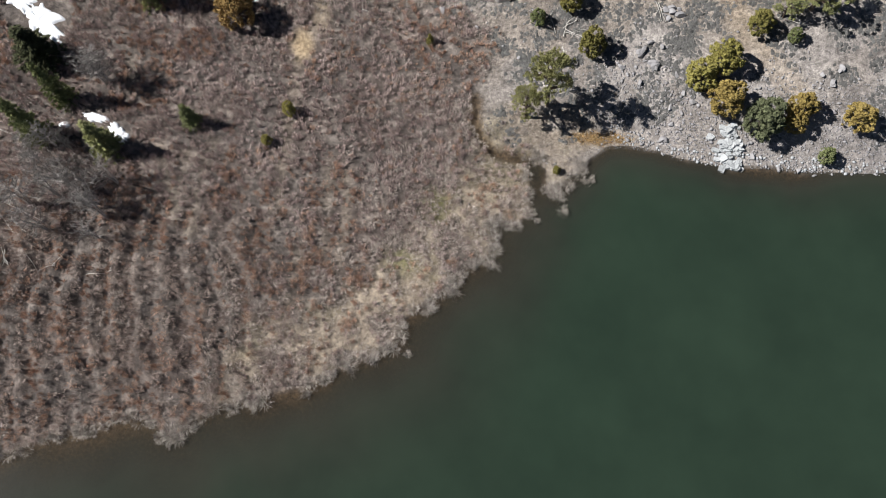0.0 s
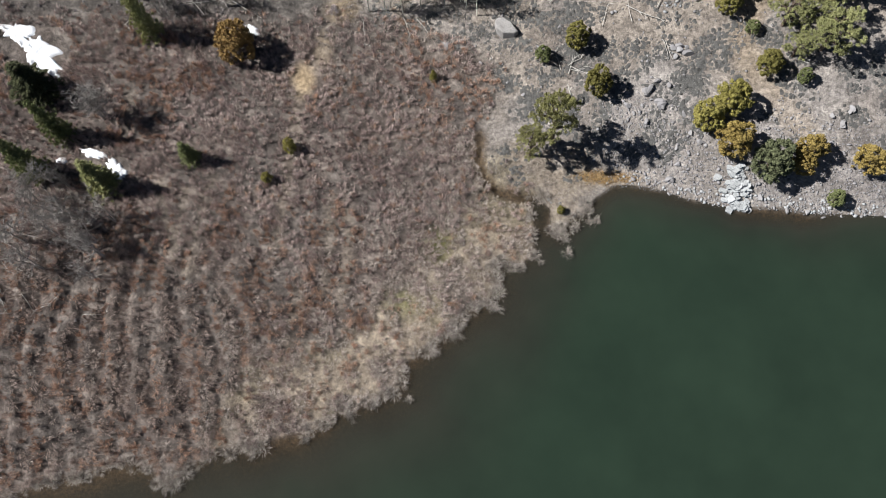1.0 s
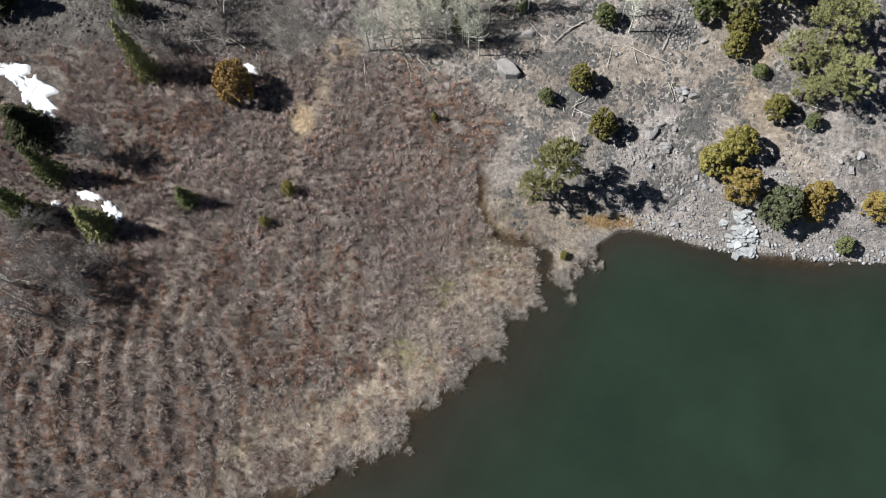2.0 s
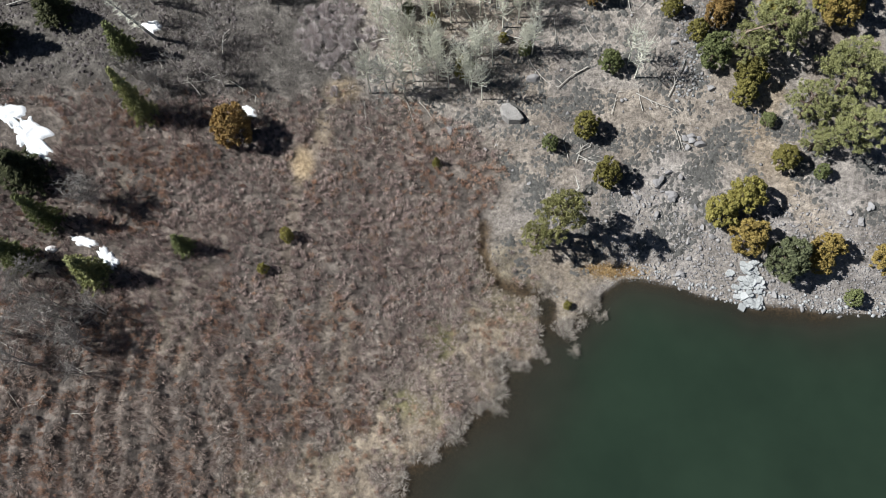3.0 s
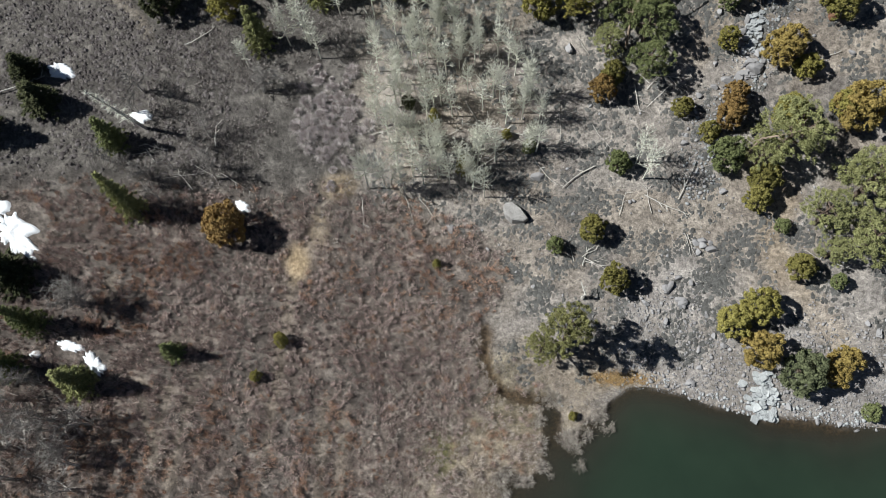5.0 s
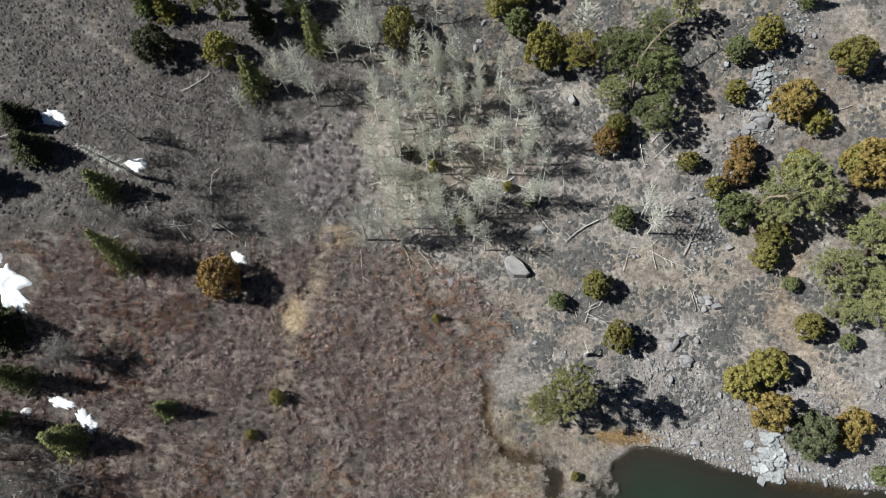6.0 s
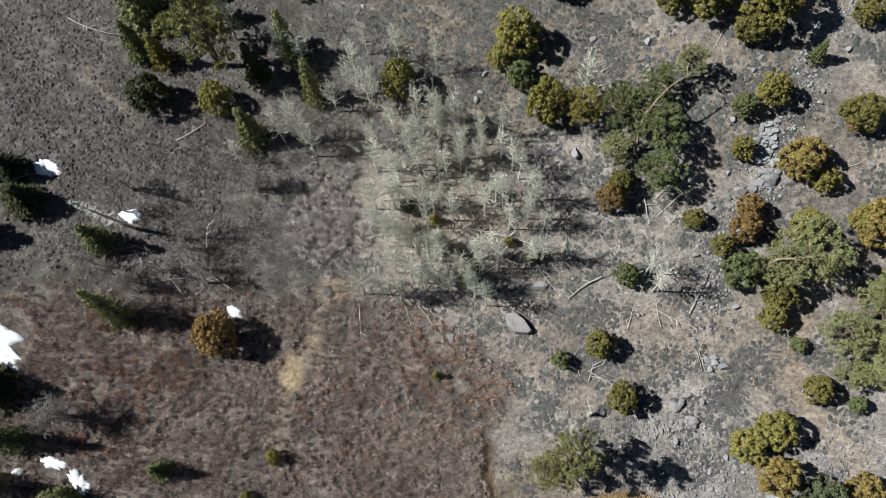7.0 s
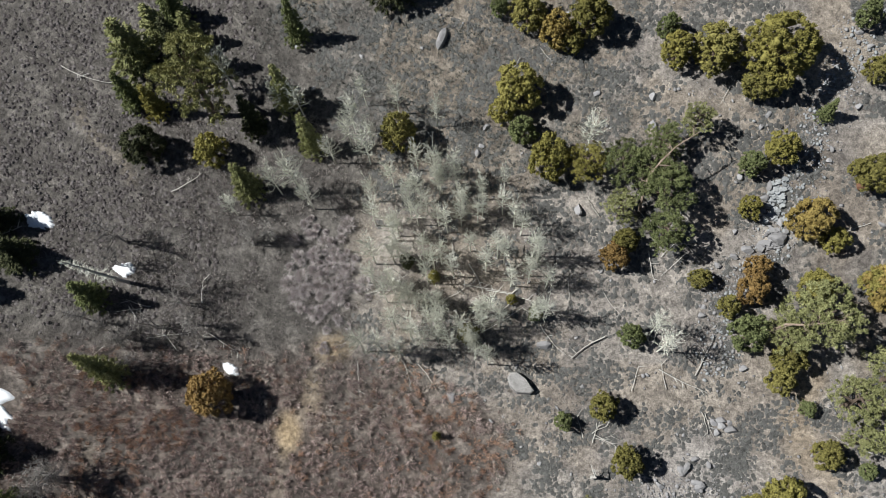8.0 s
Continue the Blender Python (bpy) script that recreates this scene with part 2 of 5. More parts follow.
EARTH, WATER = ground_material(), water_material()
WILLOW = stem_material("willow_stems", [(0.25, (0.140, 0.101, 0.096)), (0.40, (0.248, 0.181, 0.170)), (0.50, (0.367, 0.280, 0.260)), (0.60, (0.482, 0.383, 0.343)), (0.75, (0.660, 0.585, 0.538))], 0.36, 0.22)
RUST_WILLOW = stem_material("rust_willow_stems", [(0.2, (0.164, 0.097, 0.071)), (0.42, (0.295, 0.172, 0.117)), (0.55, (0.404, 0.240, 0.161)), (0.7, (0.481, 0.326, 0.245)), (0.85, (0.546, 0.431, 0.363))], 0.45, 0.5)
PALE_WILLOW = stem_material("pale_willow_stems", [(0.2, (0.178, 0.144, 0.126)), (0.42, (0.316, 0.265, 0.232)), (0.6, (0.456, 0.396, 0.350)), (0.82, (0.611, 0.556, 0.500))], 0.5, 0.5)
BRUSH = stem_material("brush_stems", [(0.2, (0.105, 0.09, 0.085)), (0.42, (0.185, 0.16, 0.15)), (0.58, (0.26, 0.235, 0.222)), (0.8, (0.36, 0.33, 0.31))])
REED = stem_material("dry_grass", [(0.2, (0.177, 0.144, 0.115)), (0.45, (0.288, 0.244, 0.197)), (0.6, (0.391, 0.339, 0.282)), (0.8, (0.512, 0.460, 0.395))])
SAGE = stem_material("sage_leaves", [(0.2, (0.085, 0.088, 0.082)), (0.45, (0.139, 0.144, 0.134)), (0.6, (0.184, 0.190, 0.175)), (0.8, (0.260, 0.267, 0.245))], scale=0.6)
STONE = varied("grey_stone", (0.149, 0.142, 0.142), (0.223, 0.216, 0.218), (0.335, 0.327, 0.332), scale=0.8, fine=9.0, bumpy=0.6, island=0.4, objects=0.25)
PALE_STONE = varied("pale_stone", (0.18, 0.186, 0.190), (0.29, 0.300, 0.306), (0.43, 0.441, 0.448), scale=1.2, fine=8.0, bumpy=0.6, objects=0.3)
SLAB_STONE = varied("warm_grey_stone", (0.16, 0.152, 0.146), (0.29, 0.278, 0.268), (0.40, 0.385, 0.37), scale=1.5, fine=9.0, bumpy=0.9, depth=0.1)
SNOW = varied("old_snow", (0.70, 0.74, 0.80), (0.84, 0.86, 0.89), (0.90, 0.91, 0.92), scale=1.0, fine=6.0, roughness=0.6, bumpy=0.4, depth=0.06)
BARK = varied("bark", (0.06, 0.045, 0.035), (0.12, 0.09, 0.07), (0.20, 0.15, 0.12), scale=4.0, fine=18.0, local=True)
DEADWOOD = varied("bleached_wood", (0.30, 0.28, 0.25), (0.46, 0.44, 0.405), (0.64, 0.62, 0.58), scale=1.5, fine=8.0, island=0.3, objects=0.3, local=True)
ASPENWOOD = varied("pale_aspen_twigs", (0.449, 0.443, 0.374), (0.645, 0.642, 0.562), (0.782, 0.782, 0.696), scale=1.0, fine=6.0, island=0.45, objects=0.25, local=True)
SNAGWOOD = varied("grey_dead_twigs", (0.18, 0.163, 0.152), (0.33, 0.308, 0.288), (0.54, 0.515, 0.485), scale=1.0, fine=6.0, island=0.5, objects=0.2, local=True)
LIMBWOOD = varied("tan_limb_wood", (0.16, 0.12, 0.09), (0.28, 0.215, 0.165), (0.42, 0.35, 0.28), scale=2.0, fine=9.0, local=True)
RUST = varied("rust_brown_wood", (0.07, 0.035, 0.022), (0.14, 0.072, 0.045), (0.22, 0.13, 0.09), scale=2.0, fine=9.0)
LEAVES = {
    "green": leaf_material("green_needles", (0.052, 0.062, 0.026), (0.154, 0.174, 0.076), (0.268, 0.285, 0.131)),
    "dark": leaf_material("dark_needles", (0.020, 0.023, 0.014), (0.061, 0.066, 0.035), (0.116, 0.121, 0.061)),
    "yellow": leaf_material("yellow_green_needles", (0.071, 0.067, 0.019), (0.223, 0.200, 0.059), (0.368, 0.331, 0.112)),
    "olive": leaf_material("olive_needles", (0.057, 0.055, 0.019), (0.179, 0.162, 0.052), (0.308, 0.278, 0.096)),
    "bronze": leaf_material("bronze_needles", (0.077, 0.056, 0.021), (0.278, 0.209, 0.069), (0.454, 0.352, 0.134)),
    "light": leaf_material("light_green_needles", (0.082, 0.088, 0.037), (0.247, 0.253, 0.114), (0.412, 0.413, 0.198)),
    "straw": leaf_material("straw_green_needles", (0.085, 0.088, 0.034), (0.25, 0.245, 0.105), (0.42, 0.40, 0.19)),
    "rust": leaf_material("rust_bronze_needles", (0.072, 0.047, 0.018), (0.227, 0.147, 0.056), (0.376, 0.255, 0.107)),
    "grey": leaf_material("grey_green_needles", (0.044, 0.051, 0.029), (0.138, 0.152, 0.083), (0.231, 0.248, 0.143)),
}
THICKET = stem_material("thicket_stems", [(0.2, (0.28, 0.24, 0.24)), (0.45, (0.43, 0.375, 0.375)), (0.6, (0.53, 0.48, 0.47)), (0.8, (0.64, 0.60, 0.585))])
FANS = stem_material("dead_stalks", [(0.2, (0.17, 0.145, 0.125)), (0.42, (0.28, 0.245, 0.215)), (0.58, (0.39, 0.35, 0.31)), (0.8, (0.54, 0.50, 0.455))])
# Own dark grey, deepened below SAGE as the shade under the tufts.
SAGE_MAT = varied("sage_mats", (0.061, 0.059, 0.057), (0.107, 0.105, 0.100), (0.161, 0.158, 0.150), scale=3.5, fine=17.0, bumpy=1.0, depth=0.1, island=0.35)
TUSSOCK = stem_material("brush_tussocks", [(0.2, (0.050, 0.042, 0.042)), (0.45, (0.083, 0.072, 0.071)), (0.6, (0.119, 0.105, 0.103)), (0.8, (0.178, 0.161, 0.158))], 0.5, 0.5)
DUN_WILLOW = stem_material("dun_willow_stems", [(0.2, (0.093, 0.065, 0.054)), (0.40, (0.167, 0.121, 0.101)), (0.52, (0.242, 0.182, 0.155)), (0.65, (0.316, 0.252, 0.221)), (0.85, (0.428, 0.369, 0.333))], 0.6, 0.3)
LEDGE_STONE = varied("pale_ledge_stone", (0.20, 0.21, 0.215), (0.41, 0.425, 0.43), (0.58, 0.592, 0.60), scale=3.0, fine=14.0, bumpy=0.9, depth=0.1, objects=0.3)
ORANGE_GRASS = stem_material("orange_grass", [(0.2, (0.22, 0.13, 0.05)), (0.45, (0.36, 0.22, 0.085)), (0.6, (0.44, 0.30, 0.14)), (0.8, (0.52, 0.41, 0.25))])


# ---------------------------------------------------------------- mesh makers
def mesh_of(name, verts, faces, material, smoothed=False):
    me = bpy.data.meshes.new(name)
    if isinstance(faces, np.ndarray):
        count, sides = faces.shape
        me.vertices.add(len(verts))
        me.vertices.foreach_set("co", np.asarray(verts, np.float32).ravel())
        me.loops.add(count * sides)
        me.loops.foreach_set("vertex_index", faces.astype(np.int32).ravel())
        me.polygons.add(count)
        me.polygons.foreach_set("loop_start", np.arange(0, count * sides, sides, dtype=np.int32))
        me.update(calc_edges=True)
    else:
        me.from_pydata(verts, [], faces)
    me.materials.append(material)
    if smoothed:
        me.polygons.foreach_set("use_smooth", [True] * len(me.polygons))
    me.update()
    return me


def part(name, me, parent, label=""):
    ob = new(name, me)
    ob.parent = parent
    return tagged(ob, label)


class Shape:
    """Gathers tubes and twigs into one mesh."""

    def __init__(self):
        self.v, self.f = [], []

    def tube(self, points, radii, sides=5):
        start = len(self.v)
        for n, (p, r) in enumerate(zip(points, radii)):
            ahead = (points[min(n + 1, len(points) - 1)] - points[max(n - 1, 0)]).normalized()
            side = ahead.cross(Vector((0.3, 0.8, 0.52))).normalized()
            up = ahead.cross(side)
            for k in range(sides):
                c = 2 * math.pi * k / sides
                self.v.append(tuple(p + r * (math.cos(c) * side + math.sin(c) * up)))
        for n in range(len(points) - 1):
            for k in range(sides):
                p, q = start + n * sides + k, start + n * sides + (k + 1) % sides
                self.f.append((p, q, q + sides, p + sides))
        self.f.append(tuple(range(start + sides - 1, start - 1, -1)))
        self.f.append(tuple(range(start + (len(points) - 1) * sides, start + len(points) * sides)))

    def twig(self, p, q, r):
        """A thin three-sided twig that tapers to a point."""
        side = (q - p).orthogonal().normalized() * r
        other = (q - p).normalized().cross(side)
        n = len(self.v)
        self.v += [tuple(p + side), tuple(p - side * 0.5 + other * 0.87), tuple(p - side * 0.5 - other * 0.87), tuple(q)]
        self.f += [(n, n + 1, n + 3), (n + 1, n + 2, n + 3), (n + 2, n, n + 3)]

    def mesh(self, name, material, smoothed=False):
        return mesh_of(name, self.v, self.f, material, smoothed)


def icosahedron(divide=0):
    bm = bmesh.new()
    bmesh.ops.create_icosphere(bm, subdivisions=divide + 1, radius=1.0)
    verts = [tuple(v.co) for v in bm.verts]
    faces = [tuple(v.index for v in f.verts) for f in bm.faces]
    bm.free()
    return verts, faces


ICO_VERTS, ICO_FACES = icosahedron()
OCTA = [(1, 0, 0), (0, 1, 0), (-1, 0, 0), (0, -1, 0), (0, 0, 1), (0, 0, -1)]
OCTA_FACES = [(0, 1, 4), (1, 2, 4), (2, 3, 4), (3, 0, 4), (1, 0, 5), (2, 1, 5), (3, 2, 5), (0, 3, 5)]


def foliage(name, bumps, per, length, width, material, seed, aspect, away=0.0, rise=0.25, squash=0.85, core=0.74):
    """Bumps of foliage, rows of x, y, z, radius: each a rough core thatched with small pointed sprays.
    aspect: how much taller than wide the thing will stand, by which the mesh is flattened beforehand."""
    rng = np.random.default_rng(seed)
    bumps = np.array(bumps, float)
    n = len(bumps)
    turn = rng.uniform(0, 1.57, n)[:, None]
    octa = np.array(OCTA, float)[None] * (bumps[:, 3:4] * rng.uniform(core - 0.12, core + 0.08, (n, 6)))[..., None]
    octa = np.stack([octa[..., 0] * np.cos(turn) - octa[..., 1] * np.sin(turn), octa[..., 0] * np.sin(turn) + octa[..., 1] * np.cos(turn), octa[..., 2] * squash], -1) + bumps[:, None, :3]
    faces = (np.array(OCTA_FACES)[None] + 6 * np.arange(n)[:, None, None]).reshape(-1, 3)
    c, r = np.repeat(bumps[:, :3], per, 0), np.repeat(bumps[:, 3:4], per, 0)
    many = len(c)
    unit = lambda v: v / np.maximum(np.linalg.norm(v, axis=1, keepdims=True), 1e-6)
    out = rng.normal(0, 1, (many, 3)) + (0, 0, 0.35)
    out = unit(out)
    facing = unit(out + rng.normal(0, 0.52, (many, 3)))
    radial = unit(c * (1, 1, 0) + 1e-4)
    way = unit(unit(np.cross(facing, rng.normal(0, 1, (many, 3)))) * (1 - 0.6 * away) + 0.45 * out + away * radial + (0, 0, rise))
    side = unit(np.cross(way, facing)) * width * rng.uniform(0.6, 1.35, (many, 1))
    way = way * length * rng.uniform(0.6, 1.4, (many, 1))
    root = c + out * (1, 1, squash) * r * rng.uniform(0.62, 1.0, (many, 1)) - way * 0.35
    spray = np.stack([root - side, root + side, root + way], 1)
    verts = np.concatenate([octa.reshape(-1, 3), spray.reshape(-1, 3)]) / (1, 1, aspect)
    faces = np.concatenate([faces, 6 * n + np.arange(3 * many).reshape(-1, 3)])
    return mesh_of(name, verts, faces, material)


def juniper_meshes(rng, leaves, fine=1.0):
    """Unit juniper: radius 1, height 1, billowing; fine below 1 gives an old tree with many smaller billows."""
    wood, bumps, aspect = Shape(), [], 2.3
    wood.tube([Vector((0, 0, -0.12)), Vector((0.02, 0.01, 0.2)), Vector((0.0, 0.03, 0.6))], [0.13, 0.10, 0.04], 6)
    for k in range(5):
        c = rng.uniform(0, 6.28)
        wood.tube([Vector((0, 0, 0.12 + 0.07 * k)), Vector((math.cos(c) * 0.5, math.sin(c) * 0.5, 0.24 + 0.09 * k))], [0.05, 0.015], 4)
    lobes = [(rng.uniform(0, 6.28), rng.uniform(0.75, 1.12)) for _ in range(6)]
    while len(bumps) < 150 / fine**1.5:
        top = 0.08 + 0.90 * rng.random()
        out = math.sqrt(max(0.0, 1 - ((top - 0.36) / 0.64) ** 2)) if top > 0.36 else 0.78 + 0.6 * (top - 0.1)
        c = rng.uniform(0, 6.28)
        wave = 1 + 0.15 * sum(w * math.cos(n * c + p + 4 * top) for n, (p, w) in enumerate(lobes, 1)) / 2.2
        reach = out * wave * rng.uniform(0.74, 0.93)
        bumps.append((reach * math.cos(c), reach * math.sin(c), top * 0.93 * aspect, fine * rng.uniform(0.10, 0.185)))
    for _ in range(16):
        c, k = rng.uniform(0, 6.28), rng.uniform(0.1, 0.5)
        bumps.append((k * math.cos(c), k * math.sin(c), rng.uniform(0.3, 0.75) * aspect, 0.32))
    return wood.mesh("trunk", BARK), foliage("crown", bumps, 41, 0.09 * fine, 0.028 * fine, leaves, rng.randrange(9999), aspect)


def spruce_meshes(rng, leaves):
    """Unit spruce: radius 1, height 1, whorls of boughs hung with sprays."""
    wood, bumps, aspect = Shape(), [], 3.2
    wood.tube([Vector((0, 0, -0.06)), Vector((0.01, 0, 0.5)), Vector((0, 0.01, 0.98))], [0.075, 0.05, 0.012], 6)
    layers = 16
    for n in range(layers):
        z = 0.07 + 0.90 * n / layers
        reach = (1 - n / layers) ** 0.75 * 0.95 + 0.05
        boughs = int(7 * reach) + 4
        for k in range(boughs):
            c = 6.283 * (k + rng.uniform(-0.35, 0.35)) / boughs + n * 0.9
            long = reach * rng.uniform(0.62, 1.05)
            pieces = max(1, round(4 * long))
            for s in range(pieces):
                u = (s + 0.6) / pieces
                bumps.append((long * u * math.cos(c), long * u * math.sin(c), (z + rng.uniform(-0.012, 0.012)) * aspect - 0.22 * u * u * long, 0.155 - 0.06 * u))
    return wood.mesh("trunk", BARK), foliage("crown", bumps, 21, 0.125, 0.026, leaves, rng.randrange(9999), aspect, away=0.75, rise=-0.05, squash=0.6, core=0.66)


def pine_meshes(rng, leaves):
    """Unit pine: a crown of separate foliage pads on the ends of heavy boughs."""
    wood = Shape()
    lean = Vector((rng.uniform(-0.1, 0.1), rng.uniform(-0.1, 0.1), 0))
    spine = [Vector((0, 0, -0.06)), Vector((0.02, 0, 0.3)) + lean * 0.3, Vector((-0.02, 0.02, 0.6)) + lean * 0.6, Vector((0, 0, 0.9)) + lean]
    wood.tube(spine, [0.085, 0.07, 0.045, 0.015], 6)
    aspect = 2.0

    def pad(name, x, y, z, wide):
        bumps = []
        for _ in range(19):
            c, k = rng.uniform(0, 6.28), math.sqrt(rng.random())
            up = 0.55 * wide * math.sqrt(max(0.0, 1 - k * k)) * rng.uniform(0.1, 1.0)
            bumps.append((x + wide * k * math.cos(c), y + wide * k * math.sin(c), z * aspect + up, rng.uniform(0.06, 0.115)))
        return foliage(name, bumps, 58, 0.054, 0.0110, leaves, rng.randrange(9999), aspect, away=0.25, rise=0.35, squash=0.75, core=0.46)

    pieces = [["trunk", wood.mesh("trunk", BARK), None], ["crown", pad("crown", lean.x, lean.y, 0.88, 0.42), None]]
    for k in range(12):
        z = 0.30 + 0.52 * k / 11
        c = k * 2.4 + rng.uniform(-0.35, 0.35)
        reach = (0.76 - 0.5 * (z - 0.30)) * rng.uniform(0.65, 1.05)
        root = spine[1].lerp(spine[3], max(0.0, (z - 0.30) / 0.6))
        tip = root + Vector((math.cos(c) * reach, math.sin(c) * reach, rng.uniform(0.02, 0.1)))
        bough = Shape()
        bough.tube([root, root.lerp(tip, 0.5) + Vector((rng.gauss(0, 0.05), rng.gauss(0, 0.05), 0.01)), tip], [0.032, 0.022, 0.010], 4)
        pieces.append(["bough", bough.mesh("bough", BARK), ["foliage", pad("foliage", tip.x, tip.y, tip.z, rng.uniform(0.28, 0.40))]])
    return pieces


def bare_tree(rng, material, stems=1, spread=0.5, limbs=16, twigs=7, clear=0.3, curl=0.12, rise=0.3, bulk=1.0, slim=0.014):
    """Unit leafless tree: trunk mesh and a crown of limbs and twigs, radius 1, height 1."""
    wood, crown = Shape(), Shape()
    for s in range(stems):
        c0 = rng.uniform(0, 6.28)
        lean = Vector((math.cos(c0), math.sin(c0), 0)) * (spread * rng.uniform(0.5, 1.0) if stems > 1 else rng.uniform(0.05, 0.35))
        spine = [Vector((0, 0, -0.05)) + lean * 0.1, Vector((rng.gauss(0, 0.04), rng.gauss(0, 0.04), 0.35)) + lean * 0.35,
                 Vector((rng.gauss(0, 0.06), rng.gauss(0, 0.06), 0.68)) + lean * 0.7, Vector((0, 0, 0.97)) + lean]
        thick = bulk / stems**0.4
        wood.tube(spine, [0.065 * thick, 0.055 * thick, 0.034 * thick, 0.012], 5)
        for k in range(limbs):
            z = clear + (0.95 - clear) * (k + rng.random()) / limbs
            low = int(min(2, z * 3))
            root = spine[low].lerp(spine[low + 1], min(1.0, z * 3 - low))
            c = k * 2.4 + rng.uniform(-0.5, 0.5)
            long = (1.15 - 0.7 * z) * rng.uniform(0.55, 1.0) * (1.0 if stems == 1 else 0.75)
            way = Vector((math.cos(c) * long, math.sin(c) * long, rise * (z - clear + 0.15) * 1.6 * rng.uniform(0.5, 1.0) * long))
            knee = root + way * 0.5 + Vector((rng.gauss(0, curl), rng.gauss(0, curl), rng.uniform(-0.03, 0.03)))
            tip = root + way + Vector((rng.gauss(0, curl), rng.gauss(0, curl), 0.03))
            crown.tube([root, knee, tip], [0.016 * bulk, 0.011 * bulk, 0.004], 3)
            for _ in range(twigs):
                at = (root.lerp(knee, rng.uniform(0.3, 1)) if rng.random() < 0.35 else knee.lerp(tip, rng.random()))
                out = Vector((way.x + rng.gauss(0, 0.45), way.y + rng.gauss(0, 0.45), rise * rng.uniform(-0.1, 0.8))).normalized()
                end = at + out * rng.uniform(0.14, 0.34)
                crown.twig(at, end, slim)
                for _ in range(3):
                    q = at.lerp(end, rng.uniform(0.25, 0.95))
                    crown.twig(q, q + Vector((out.x + rng.gauss(0, 0.6), out.y + rng.gauss(0, 0.6), rng.uniform(-0.2, 0.5))).normalized() * rng.uniform(0.07, 0.17), slim * 0.7)
    return wood.mesh("trunk", material), crown.mesh("crown", material)


# ---------------------------------------------------------------- the land and the lake
def lines(lo, hi, step, far, growth=1.25):
    core = list(np.arange(lo, hi + 1e-6, step))
    size, up, down = step, [hi], [lo]
    while up[-1] < far:
        size *= growth
        up.append(up[-1] + size)
        down.append(down[-1] - size)
    return np.array(down[:0:-1] + core + up[1:])


def sheet(name, xs, ys, z_of, material, attributes):
    gx, gy = np.meshgrid(xs, ys)
    x, y = gx.ravel(), gy.ravel()
    z = z_of(x, y)
    nx = len(xs)
    k = (np.arange(len(ys) - 1)[:, None] * nx + np.arange(nx - 1)[None]).ravel()
    me = mesh_of(name, np.stack([x, y, z], 1), np.stack([k, k + 1, k + nx + 1, k + nx], 1), material, True)
    for key, values in attributes(x, y).items():
        me.attributes.new(key, "FLOAT", "POINT").data.foreach_set("value", np.clip(values, 0, 1).astype(np.float32))
    return new(name, me)


SNOW_AT = [(-50.5, 52.4, 3.2), (-52.5, 53.4, 2.5), (-48.6, 70.0, 1.4), (-38.8, 65.9, 1.1), (-27.0, 56.2, 0.9), (-43.3, 40.6, 1.3), (-40.5, 38.8, 1.4)]


def bare_ground(x, y):
    """How far a trail or the creek keeps the brush away."""
    out = 1 - smooth(0.3, 1.0, line_distance(x, y, CREEK))
    out = np.maximum(out, np.exp(-(((x + 20.7) / 1.9) ** 2 + ((y - 50.2) / 2.6) ** 2) ** 2))
    out = np.maximum(out, np.exp(-(((x + 18.6) / 1.4) ** 2 + ((y - 54.0) / 2.4) ** 2) ** 2))
    for sx, sy, sr in SNOW_AT:
        out = np.maximum(out, 1 - smooth(sr, sr + 0.4, np.hypot(x - sx, y - sy)))
    for t in TRAILS:
        out = np.maximum(out, 0.75 * (1 - smooth(0.2, 0.8, line_distance(x, y, t) + 0.5 * (rough(x, y, 2.0, 21) - 0.5))))
    return out


def shore_grass(x, y):
    """Pale grass along the marsh edge and round the creek's mouth."""
    d = shore_distance(x, y)
    along = smooth(-29, -24, x) * (1 - smooth(10, 14, x))
    band = 1 - smooth(3, 9.5, d + 5 * (rough(x, y, 4, 31) - 0.5))
    patch = np.exp(-(((x - 2.5) / 3.5) ** 2 + ((y - 33) / 4.0) ** 2))
    return np.clip(band * along * (1.5 * smooth(0.36, 0.66, rough(x, y, 3.5, 33)) + 0.12) + patch, 0, 1) * smooth(-0.3, 0.3, d)


def grove_floor(x, y):
    return np.exp(-(((x + 6) / 8.5) ** 4 + ((y - 65) / 11.0) ** 4)) * (0.5 + 0.8 * rough(x, y, 3, 35))


